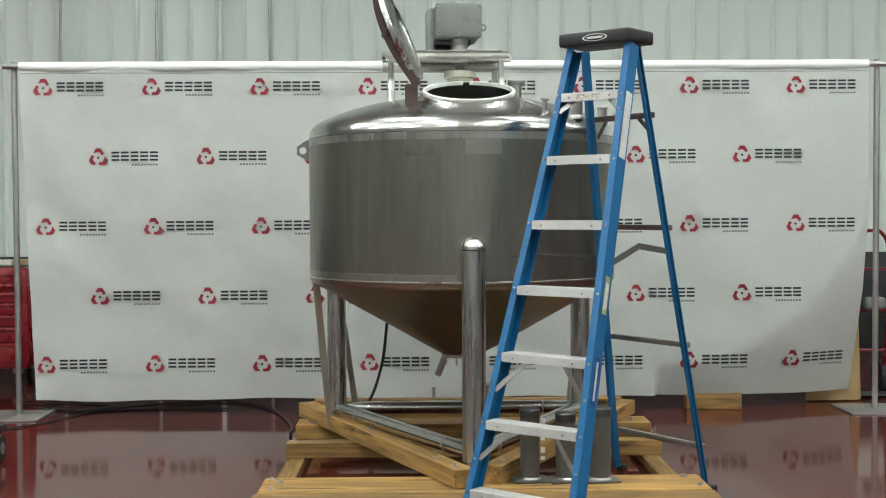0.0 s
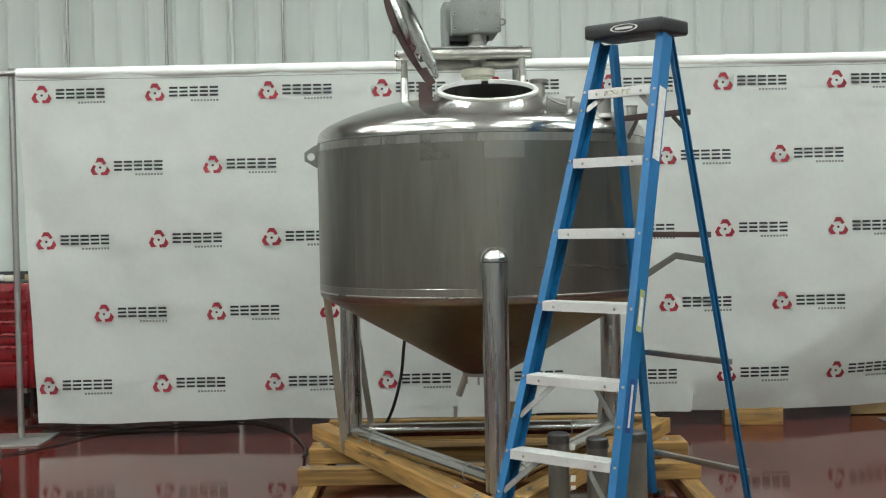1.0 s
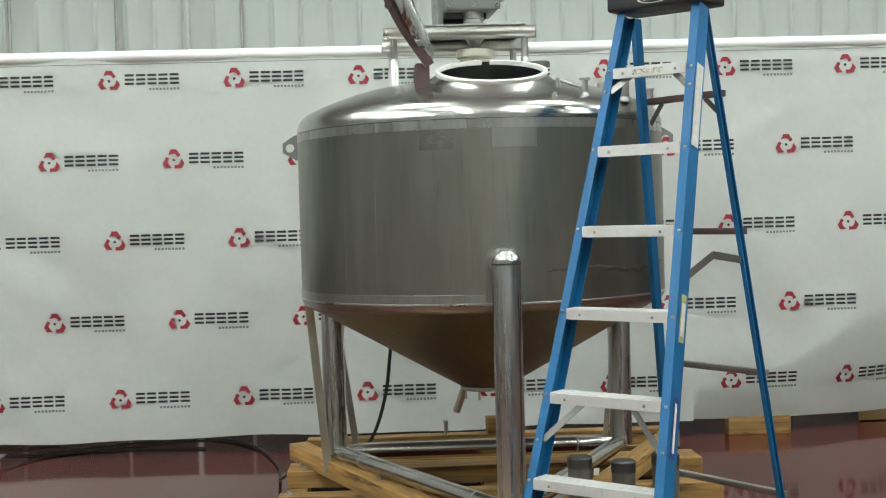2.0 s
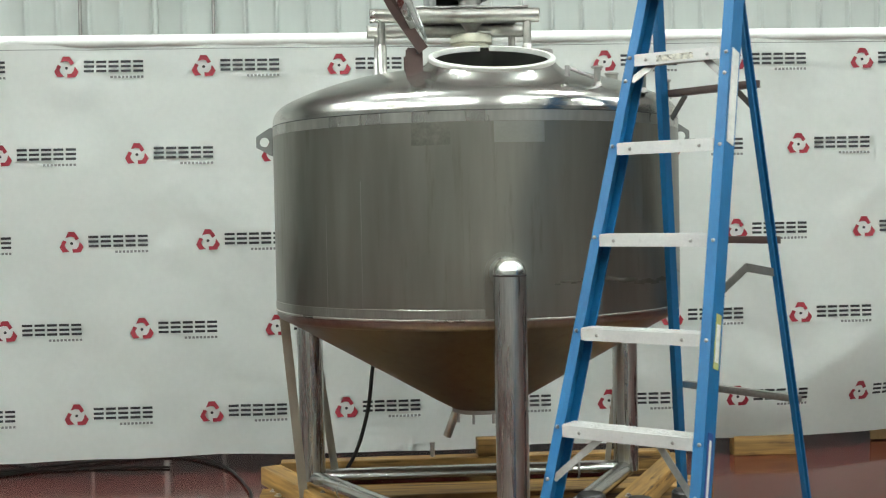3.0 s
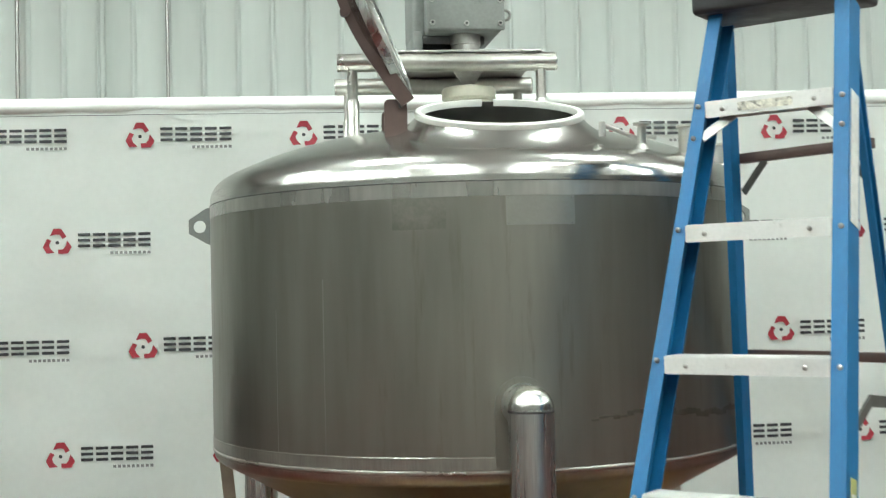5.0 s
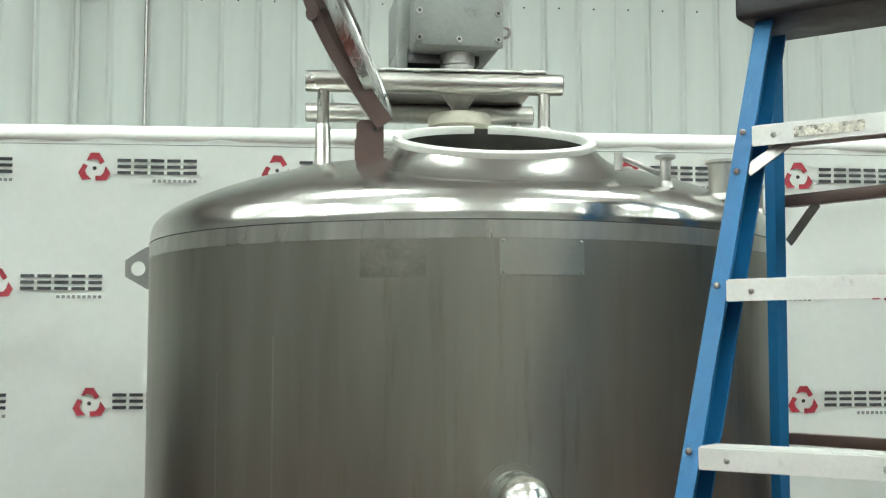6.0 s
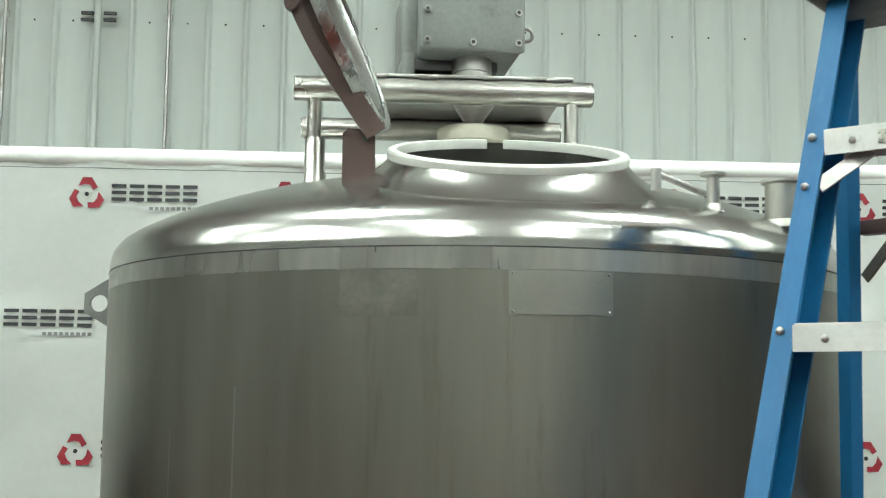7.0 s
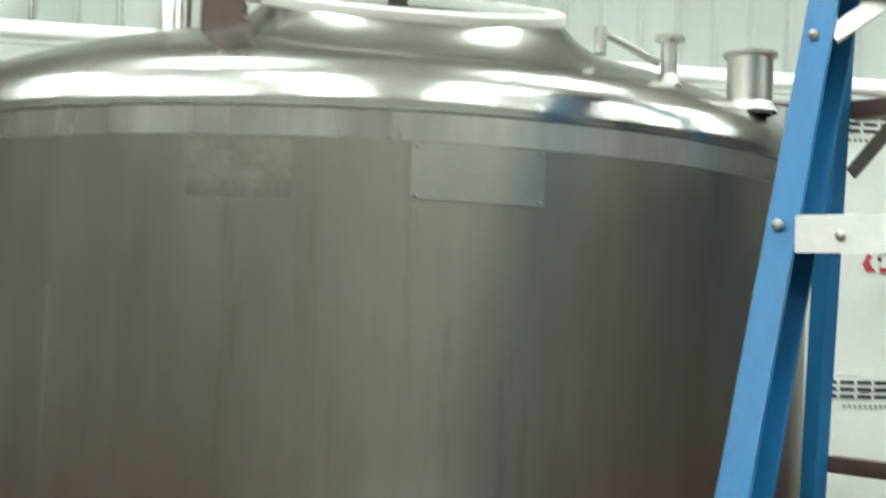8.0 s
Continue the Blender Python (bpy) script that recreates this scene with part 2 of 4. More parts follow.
solid("baseboard", bm, BLACK, "added black strip at the cladding foot that darkens floor reflections", "baseboard", kind="structure")

# high-bay strip lamps under the roof
bm = B()
box(bm, (1.25, 0.34, 0.09), pose(0, 0, 0), 0.01)
lamp0 = thing("ceiling_light", (0, 0, 0), "white linear high-bay lamp hung under the roof", "ceiling light", "high-bay lamps")
part("housing", bm, CASTG, lamp0)
bm = B()
box(bm, (1.2, 0.30, 0.02), pose(0, 0, -0.055))
part("diffuser", bm, GLOW, lamp0)
# Added glowing top face, a fill that brightens the ceiling.
bm = B()
box(bm, (1.1, 0.24, 0.012), pose(0, 0, 0.052))
part("uplight", bm, CEILFILL, lamp0)
for x in (-0.5, 0.5):
    bm = B()
    tube(bm, (x, 0, 0.04), (x, 0, 1.0), 0.006, 8)
    part("hanger", bm, GALV, lamp0)
first = True
for x in (-10.5, -6.3, -2.1, 2.1, 6.3, 10.5):
    for y in (-6.7, -3.1, 0.6):
        if first:
            lamp0.location = (x, y, 6.2)
            first = False
        else:
            copy_thing(lamp0, pose(x, y, 6.2))

# ---- backdrop ----
def cloth_y(x, z):
    """Depth of the hanging vinyl: soft folds, and a corner that swings back."""
    fx, fz = (x + 3.3) / 6.04, (2.36 - z) / 2.33
    d = 0.010 * math.sin(2.3 * x + 1.2 * z) * fz + 0.006 * math.sin(5.1 * x - 2.0 * z + 1.0) * fz
    d += 0.018 * noise.noise((x * 1.3, z * 0.8, 3.0)) + 0.019 * noise.noise((x * 2.6 + z * 1.8, z * 2.0, 7.0)) + 0.009 * noise.noise((x * 6 - z * 4.5, z * 5, 1.0)) + 0.0028 * abs(noise.noise((x * 11 + z * 9, z * 10, 4.0)))
    s = max(0.0, math.hypot(x - 1.2, z - 1.9) - 1.56) if x > 1.2 and z < 1.9 else 0.0
    d += 0.52 * s * s / (s + 0.09)
    return 3.0 + d


def cloth_x(u, z):
    """The left hem runs in a little towards the foot."""
    f = (2.36 - z) / 2.33
    return u + 0.09 * f * max(0.0, (-2.4 - u) / 0.9)


bm = B()
NX, NZ = 220, 90
grid = []
for j in range(NZ + 1):
    z = 2.47 - 2.355 * j / NZ
    row = []
    for i in range(NX + 1):
        u = -3.30 + 6.02 * i / NX
        zz = z - 0.025 * max(0.0, min(1.0, (u - 1.4) / 1.2)) * (j / NZ) ** 2 + (0.006 * math.sin(3 * u) + 0.004 * math.sin(7.3 * u)) * (j / NZ) ** 8
        row.append(bm.verts.new((cloth_x(u, zz), cloth_y(u, zz), zz)))
    grid.append(row)
for j in range(NZ):
    for i in range(NX):
        bm.faces.new((grid[j][i], grid[j + 1][i], grid[j + 1][i + 1], grid[j][i + 1]))
bmesh.ops.solidify(bm, geom=bm.faces[:], thickness=-0.002)
bmesh.ops.recalc_face_normals(bm, faces=bm.faces)
drop = thing("printed_backdrop", (-0.3, 3.0, 0.11), "white vinyl backdrop printed with rows of red and charcoal emblems", "backdrop")
part("sheet", bm, CLOTH, drop)
bm = B()
tube(bm, (-3.30, 3.02, 2.478), (2.72, 3.02, 2.478), 0.036, 20)
part("pole_sleeve", bm, CLOTH, drop)
bm = B()
for i in range(120):
    x0, x1 = -3.29 + 6.0 * i / 120, -3.29 + 6.0 * (i + 1) / 120
    q = [(x0, 2.428), (x1, 2.428), (x1, 2.431), (x0, 2.431)]
    bm.faces.new([bm.verts.new((x, cloth_y(x, z) - 0.003, z)) for x, z in q])
part("sleeve_seam", bm, LOGOPALE, drop, "", False)


def printed(polys, cx, cz, name, material):
    bm = B()
    for poly in polys:
        vs = []
        for x, z in poly:
            u, w = cx + x, cz + z
            vs.append(bm.verts.new((u, cloth_y(u, w) - 0.0060, w)))
        f = bm.faces.new(vs)
        f.normal_update()
        if f.normal.y > 0:
            f.normal_flip()
    return part(name, bm, material, drop, "", False)


def rect(x0, z0, x1, z1):
    n = max(1, int((x1 - x0) / 0.05))
    return [[(x0 + (x1 - x0) * i / n, z0), (x0 + (x1 - x0) * (i + 1) / n, z0), (x0 + (x1 - x0) * (i + 1) / n, z1), (x0 + (x1 - x0) * i / n, z1)] for i in range(n)]


def emblem():
    """Three lobes that turn about a pale middle."""
    lobe = [(-0.0168, 0.0670), (0.0176, 0.0670), (0.0418, 0.0296), (0.0242, 0.0178), (0.0125, 0.0376), (-0.0073, 0.0405), (-0.0330, 0.0332)]
    out = []
    for k in range(3):
        a = radians(120 * k)
        ca, sa = math.cos(a), math.sin(a)
        out.append([(x * ca - z * sa, x * sa + z * ca) for x, z in lobe])
    return out


def dot():
    return [[(0.0085 * math.cos(radians(36 * k)), 0.0085 * math.sin(radians(36 * k)) + 0.002) for k in range(10)]]


def word():
    out = []
    for k in range(5):
        x = 0.094 + k * 0.0685
        for z0 in (-0.022, 0.004, 0.030):
            out += rect(x, z0, x + 0.056, z0 + 0.0135)
    return out


def second():
    out = []
    for k in range(9):
        out += rect(0.240 + k * 0.0212, -0.056, 0.240 + k * 0.0212 + 0.014, -0.043)
    return out


for r, z in enumerate((2.325, 1.835, 1.342, 0.847, 0.365)):
    for k in range(8 if r % 2 == 0 else 7):
        x = (-3.133 if r % 2 == 0 else -2.755) + 0.7615 * k
        printed(emblem(), x, z, "emblem", LOGORED)
        printed(dot(), x, z, "emblem_dot", LOGOGREY)
        printed(word(), x, z, "word_bars", LOGOGREY)
        printed(second(), x, z, "small_bars", LOGOPALE)

stand = thing("backdrop_stand", (-3.35, 3.03, 0), "grey metal pipe stand with flat steel feet", "stand")
bm = B()
tube(bm, (-3.42, 3.02, 2.482), (2.86, 3.02, 2.482), 0.02, 16)
part("crossbar", bm, GALV, stand)
for x in (-3.355, 2.80):
    bm = B()
    tube(bm, (x, 3.06, 0.012), (x, 3.06, 2.52), 0.021, 16)
    part("upright", bm, GALV, stand)
    bm = B()
    box(bm, (0.46, 0.46, 0.012), pose(x - 0.03, 3.02, 0.006), 0.003)
    part("base_plate", bm, GALV, stand)

# ---- the tank ----
CX, CY, R = -0.248, 1.170, 0.849
C = (CX, CY, 0)
tank = thing("mixing_tank", (CX, CY, 0.26), "stainless steel cone-bottom mixing tank on three pipe legs", "tank")
bm = B()
SEAM, LOW = 1.845, 1.092
lathe(bm, [(R, LOW), (R, 1.30), (R, 1.60), (R, 1.805), (R - 0.004, 1.805), (R - 0.006, 1.30), (R - 0.004, LOW)], C, 128)
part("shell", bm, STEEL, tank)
bm = B()
lathe(bm, [(R - 0.004, 1.8055), (R + 0.0003, 1.8055), (R + 0.0003, SEAM - 0.001), (R - 0.004, SEAM - 0.001)], C, 128)
part("polished_band", bm, BANDM, tank, "bright ground band below the top weld")
bm = B()
HEADP = [(R, SEAM), (R - 0.001, 1.864), (0.839, 1.894), (0.812, 1.923), (0.757, 1.952), (0.679, 1.984), (0.574, 2.018), (0.467, 2.043), (0.31, 2.063), (0.0, 2.076)]


def smooth_profile(p, n=4):
    q = curve_points([(r, z, 0) for r, z in p], n)
    return [(max(v.x, 0), v.y) for v in q]


lathe(bm, smooth_profile(HEADP, 6), C, 192)
MX, MY, MR = -0.224, 0.65, 0.232
MT = Matrix.Translation((MX, MY, 2.071)) @ Matrix.Rotation(radians(17), 4, "X")
inv = MT.inverted()
gone = [f for f in bm.faces if (lambda v: math.hypot(v.x, v.y) < MR + 0.012)(inv @ f.calc_center_median())]
bmesh.ops.delete(bm, geom=gone, context="FACES")
part("top_head", bm, HEAD, tank, "polished dished top head")
bm = B()
CONEP = [(R, LOW), (R - 0.003, 1.076), (0.836, 1.060), (0.808, 1.043), (0.747, 1.009), (0.623, 0.938), (0.415, 0.819), (0.208, 0.700), (0.130, 0.657), (0.104, 0.6465), (0, 0.6445)]
lathe(bm, smooth_profile(CONEP), C, 128)
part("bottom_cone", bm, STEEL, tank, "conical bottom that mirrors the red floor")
bm = B()
lathe(bm, [(R - 0.002, SEAM - 0.0022), (R + 0.0012, SEAM - 0.0014), (R + 0.0012, SEAM + 0.0010), (R - 0.002, SEAM + 0.0016)], C, 128)
part("weld_seam", bm, DARK, tank)
bm = B()
lathe(bm, [(R - 0.002, LOW - 0.006), (R + 0.0025, LOW - 0.003), (R + 0.0034, LOW), (R + 0.0025, LOW + 0.003), (R - 0.002, LOW + 0.006)], C, 128)
part("weld_seam", bm, TUBE, tank, "bright ground weld bead")
# ground bands above and below the lower weld, that stop short of the near leg
bm = B()
lathe(bm, [(R + 0.0003, LOW + 0.006), (R + 0.0012, LOW + 0.007), (R + 0.0012, 1.131), (R + 0.0003, 1.132)], C, 80, 150, 267.2)
part("ground_band", bm, BRIGHT, tank)
bm = B()
low = [(r + 0.0012, z) for r, z in smooth_profile(CONEP) if 1.050 < z < LOW - 0.006]
lathe(bm, [(low[0][0] - 0.002, low[0][1])] + low + [(low[-1][0] - 0.002, low[-1][1])], C, 80, 150, 267.2)
part("ground_band", bm, BRIGHT, tank)
# old drip lines and a rub mark round the shell
for a, w, z0, z1 in ((223.4, 0.003, 1.11, 1.52), (235.1, 0.004, 1.13, 1.60)):
    bm = B()
    da = math.degrees(w / R) / 2
    lathe(bm, [(R + 0.0002, z0), (R + 0.0006, z0 + 0.02), (R + 0.0006, z1 - 0.05), (R + 0.0002, z1)], C, 3, a - da, a + da)
    part("drip_line", bm, BRIGHT, tank)
bm = B()
for k in range(40):
    a0 = 284 + 1.45 * k
    z = 1.216 + 0.012 * math.sin(0.21 * k) + 0.004 * math.sin(1.3 * k)
    h = 0.007 * math.sin(math.pi * (k + 0.5) / 40) + 0.0015 * math.sin(2.7 * k) + 0.002
    lathe(bm, [(R + 0.0003, z - h), (R + 0.0007, z - h * 0.6), (R + 0.0007, z + h * 0.6), (R + 0.0003, z + h)], C, 1, a0, a0 + 1.45)
part("rub_mark", bm, DRIP, tank)
# legs and base frame
FEET = [(-0.223, 0.200), (-0.983, 1.603), (0.474, 1.603)]
for x, y in FEET:
    a = math.degrees(math.atan2(y - CY, x - CX))
    far = math.hypot(x - CX, y - CY)
    bm = B()
    tube(bm, (x, y, 0.2335 if y < 0.5 else 0.265), (x, y, 1.264), 0.0575, 48)
    leg = part("leg", bm, LEGM, tank)
    bm = B()
    ball(bm, (x, y, 1.264), 0.0577, 32)
    part("domed_elbow", bm, HEAD, leg)
    dx, dy = math.cos(radians(a)), math.sin(radians(a))
    bm = B()
    lathe(bm, [(0.0577, 1.256), (0.0588, 1.258), (0.0588, 1.261), (0.0577, 1.263)], (x, y, 0), 32)
    part("elbow_weld", bm, DARK, leg)
    if far > R + 0.02:
        bm = B()
        tube(bm, (CX + dx * (R - 0.02), CY + dy * (R - 0.02), 1.264), (x, y, 1.264), 0.0565, 40)
        part("elbow_stub", bm, LEGM, leg)
    bm = B()
    res = bmesh.ops.create_cone(bm, cap_ends=True, segments=40, radius1=0.076, radius2=0.072, depth=0.05)
    bmesh.ops.transform(bm, matrix=Matrix.Translation((CX + dx * (R - 0.020), CY + dy * (R - 0.020), 1.264)) @ Matrix.Rotation(radians(a), 4, "Z") @ Matrix.Rotation(radians(90), 4, "Y"), verts=res["verts"])
    box(bm, (0.042, 0.146, 0.152), Matrix.Translation((CX + dx * (R - 0.018), CY + dy * (R - 0.018), 1.184)) @ Matrix.Rotation(radians(a), 4, "Z"))
    part("wear_pad", bm, STEEL, leg)
for i in range(3):
    p, q = FEET[i], FEET[(i + 1) % 3]
    bm = B()
    tube(bm, (*p, 0.272), (*q, 0.272), 0.039, 28)
    t = part("base_tube", bm, HEAD, tank)
    for f in (0.16, 0.80) if i == 0 else (0.84,):
        bm = B()
        a, b = Vector((*p, 0.272)), Vector((*q, 0.272))
        tube(bm, a.lerp(b, f), a.lerp(b, f + 0.006), 0.0405, 28)
        part("weld_ring", bm, DULL, t)

# manway
def turned(prof, seg=72, a0=0.0, a1=360.0, m=None):
    bm = B()
    lathe(bm, prof, (0, 0, 0), seg, a0, a1)
    bmesh.ops.transform(bm, matrix=m, verts=bm.verts)
    return bm


def head_z(x, y):
    """Height of the top head over a place in plan."""
    r = math.hypot(x - CX, y - CY)
    q = smooth_profile(HEADP, 6)
    for (r1, z1), (r0, z0) in zip(q, q[1:]):
        if r0 <= r <= r1:
            return z0 + (z1 - z0) * (r - r0) / (r1 - r0 + 1e-9)
    return 1.81


bm = B()
loops = []
for k in range(96):
    a = 2 * math.pi * k / 96
    ca, sa = math.cos(a), math.sin(a)
    inner = MT @ Vector(((MR - 0.008) * ca, (MR - 0.008) * sa, -0.09))
    lip = MT @ Vector(((MR - 0.008) * ca, (MR - 0.008) * sa, -0.002))
    top = MT @ Vector((MR * ca, MR * sa, -0.002))
    reach = 0.080
    foot = MT @ Vector(((MR + reach) * ca, (MR + reach) * sa, 0))
    while math.hypot(foot.x - CX, foot.y - CY) > 0.800:
        reach -= 0.003
        foot = MT @ Vector(((MR + reach) * ca, (MR + reach) * sa, 0))
    foot.z = head_z(foot.x, foot.y) - 0.0016
    mid = MT @ Vector(((MR + 0.22 * reach) * ca, (MR + 0.22 * reach) * sa, 0))
    mid.z = min(head_z(mid.x, mid.y) + 0.22 * max(0.0, top.z - head_z(mid.x, mid.y)), top.z - 0.008)
    loop = [inner, lip]
    for i in range(13):
        t = i / 12
        loop.append(top * (1 - t) ** 2 + mid * 2 * t * (1 - t) + foot * t * t)
    loops.append([bm.verts.new(v) for v in loop])
for p, q in zip(loops, loops[1:] + loops[:1]):
    for i in range(len(p) - 1):
        bm.faces.new((p[i], q[i], q[i + 1], p[i + 1]))
bmesh.ops.recalc_face_normals(bm, faces=bm.faces)
neck = part("manway_neck", bm, HEAD, tank)
part("gasket", turned([(MR - 0.010, -0.015), (MR + 0.009, -0.015), (MR + 0.011, -0.012), (MR + 0.011, 0.000), (MR + 0.007, 0.004), (MR - 0.008, 0.004), (MR - 0.010, 0.000), (MR - 0.010, -0.015)], 72, 96, 447, MT), RIMW, neck, "pale rim gasket with a gap")

# ---- the ladder ----
LA = radians(-40.5)
U = Vector((math.cos(LA), math.sin(LA), 0))
N = Vector((math.sin(LA), -math.cos(LA), 0))
P1 = Vector((0.308, -0.083, 0))


def lad(u, n, z):
    return P1 + U * u + N * n + Vector((0, 0, z))


def nf(z):
    return 0.322 * (1.976 - z)


def hw(z):
    return 0.177 + 0.059 * (1.976 - z)


def rear(s, z):
    """The two rear rails, s -1 and 1."""
    if s < 0:
        return Vector((0.385 + 0.125 * (1.92 - z), 0.400 + 0.345 * (1.92 - z), z))
    return Vector((0.609 + 0.202 * (1.90 - z), 0.080 + 0.228 * (1.90 - z), z))


U2 = (rear(1, 1) - rear(-1, 1)).normalized()
N2 = Vector((U2.y, -U2.x, 0))


def channel(bm, a, b, out, front, w, d, t=0.006):
    """A C-section rail from a to b: web d deep, flanges w wide that point to out."""
    a, b, o, f = Vector(a), Vector(b), Vector(out), Vector(front)
    shape = [(0, 0), (w, 0), (w, -t), (t, -t), (t, -d + t), (w, -d + t), (w, -d), (0, -d)]
    va = [bm.verts.new(a + o * x + f * y) for x, y in shape]
    vb = [bm.verts.new(b + o * x + f * y) for x, y in shape]
    k = len(shape)
    for i in range(k):
        bm.faces.new((va[i], va[(i + 1) % k], vb[(i + 1) % k], vb[i]))
    bm.faces.new(va[::-1])
    bm.faces.new(vb)
    bmesh.ops.recalc_face_normals(bm, faces=bm.faces)


ladder = thing("step_ladder", tuple(lad(0, -0.1, 0)), "blue fibreglass step ladder with aluminium treads, opened on the floor", "ladder")
FRONT = (N + Vector((0, 0, 0.327))).normalized()
ZT = 2.22
for s in (-1, 1):
    bm = B()
    channel(bm, lad(s * (hw(0.02) + 0.008), nf(0.02) + 0.012, 0.02), lad(s * (hw(ZT) + 0.008), nf(ZT) + 0.012, ZT), U * -s, FRONT, 0.034, 0.078)
    rail = part("front_rail", bm, BLUE, ladder)
    bm = B()
    box(bm, (0.05, 0.10, 0.03), Matrix.Translation(lad(s * hw(0.0), nf(0.0) - 0.02, 0.015)) @ Matrix.Rotation(LA, 4, "Z"), 0.006)
    part("rubber_foot", bm, RUBBER, rail)
    bm = B()
    channel(bm, rear(s, 0.02) - U2 * s * 0.01, rear(s, ZT) - U2 * s * 0.01, U2 * s, N2 * -1, 0.026 if s < 0 else 0.020, 0.036 if s < 0 else 0.028)
    back = part("rear_rail", bm, BLUE, ladder)
    bm = B()
    box(bm, (0.045, 0.06, 0.03), Matrix.Translation(rear(s, 0.0) + N2 * -0.02 + Vector((0, 0, 0.015))) @ Matrix.Rotation(LA, 4, "Z"), 0.006)
    part("rubber_foot", bm, RUBBER, back)
STEPZ = [0.295 * (8 - i) - 0.09 for i in range(1, 8)]
for i, z in enumerate(STEPZ):
    bm = B()
    w = 2 * hw(z) - 0.052
    m = Matrix.Translation(lad(0, nf(z) - 0.025, z)) @ Matrix.Rotation(LA, 4, "Z")
    hh = w / 2
    ring = [(-0.043, -0.022), (-0.043, 0.016), (0.043, 0.016), (0.043, -0.016), (0.039, -0.016), (0.039, 0.012), (-0.039, 0.012), (-0.039, -0.022)]
    va, vb = [bm.verts.new(m @ Vector((-hh, y, h))) for y, h in ring], [bm.verts.new(m @ Vector((hh, y, h))) for y, h in ring]
    for q in range(8):
        bm.faces.new((va[q], va[(q + 1) % 8], vb[(q + 1) % 8], vb[q]))
    bm.faces.new(va[::-1])
    bm.faces.new(vb)
    bmesh.ops.recalc_face_normals(bm, faces=bm.faces)
    st = part("step", bm, ALU, ladder, smooth=False)
    for k in range(5):
        bm = B()
        box(bm, (w, 0.006, 0.0025), m @ pose(0, -0.032 + k * 0.016, 0.0172))
        part("grip_ridge", bm, ALU, st, smooth=False)
    for s in (-1, 1):
        for f in (0.36,):
            bm = B()
            ball(bm, m @ Vector((s * w * f, -0.043, -0.004)), 0.006, 10)
            part("step_rivet", bm, DULL, st)
        bm = B()
        ball(bm, lad(s * (hw(z) - 0.006), nf(z) + 0.0135, z + (0.008 if s < 0 else -0.002)), 0.0065, 10)
        part("rail_rivet", bm, DULL, st)
    # knee braces under the treads
    if i in (0, 4, 5, 6):
        for s in (-1, 1):
            bm = B()
            dz = 0.070 if i == 0 else 0.15
            bar(bm, lad(s * (hw(z - dz) - 0.022), nf(z - dz) + 0.002, z - dz), lad(s * (hw(z) - (0.085 if i == 0 else 0.15)), nf(z) - 0.01, z - 0.016), 0.022, 0.005, N)
            part("knee_brace", bm, DULL, st)
            bm = B()
            ball(bm, lad(s * (hw(z - dz) - 0.006), nf(z - dz) + 0.0135, z - dz), 0.0065, 10)
            part("brace_rivet", bm, DULL, st)
for z, br in ((1.90, True), (1.362, False), (0.775, False), (0.24, False)):
    bm = B()
    bar(bm, rear(-1, z) - N2 * 0.02, rear(1, z) - N2 * 0.02, 0.03, 0.026, bevel=0.002)
    rb = part("rear_brace", bm, BROWN if z > 1.0 else DULL, ladder)
    if br:
        for s in (-1, 1):
            bm = B()
            bar(bm, rear(s, z - 0.09) - N2 * 0.01 - U2 * s * 0.012, rear(s, z) - U2 * s * 0.085 - N2 * 0.01 - Vector((0, 0, 0.012)), 0.02, 0.005, N2)
            part("knee_brace", bm, STANDG, rb)
for s in (1,):
    bm = B()
    a, b = lad(s * (hw(1.19) - 0.03), nf(1.19) - 0.05, 1.195), rear(s, 1.245) - U2 * s * 0.016
    k = a.lerp(b, 0.52) + Vector((0, 0, 0.06))
    bar(bm, a, k, 0.006, 0.028)
    bar(bm, k, b, 0.006, 0.028)
    part("spreader", bm, STANDG, ladder)
bm = B()
box(bm, (0.385, 0.225, 0.062), Matrix.Translation(lad(-0.01, -0.145, 2.245)) @ Matrix.Rotation(LA, 4, "Z"), 0.012, 3)
cap = part("top_cap", bm, BLACK, ladder)

# ---- timber skid ----
skid = thing("timber_skid", (-0.2, 0.9, 0), "yellow pine timber skid under the tank", "pallet")


def timber(p0, p1, w, h, name="timber"):
    bm = B()
    m, l = along(p0, p1)
    box(bm, (l, w, h), None, 0.004, 1)
    me_ob = part(name, bm, WOOD, None, smooth=False)
    me_ob.parent = skid
    BASE[me_ob] = BASE[skid]
    me_ob.matrix_local = Matrix.Translation(-BASE[skid]) @ m
    return me_ob


for x in (-1.19, -0.18, 0.82):
    timber((x, -0.29, 0.0275), (x, 2.26, 0.0275), 0.10, 0.055, "runner")
for y, w, x0, x1 in ((-0.175, 0.215, -1.262, 0.888), (0.115, 0.325, -1.247, 0.883), (1.23, 0.10, -1.245, 0.885), (1.87, 0.24, -1.250, 0.930), (2.20, 0.10, -1.20, 0.86)):
    timber((x0, y, 0.0995), (x1, y, 0.0995), w, 0.088, "cross_timber")
timber((-0.275, 0.005, 0.189), (-1.215, 2.10, 0.189), 0.105, 0.089, "diagonal_timber")
timber((-0.145, 0.10, 0.189), (0.84, 2.10, 0.189), 0.105, 0.089, "diagonal_timber")
timber((-1.17, 2.20, 0.189), (0.82, 2.20, 0.189), 0.09, 0.089, "rear_timber")

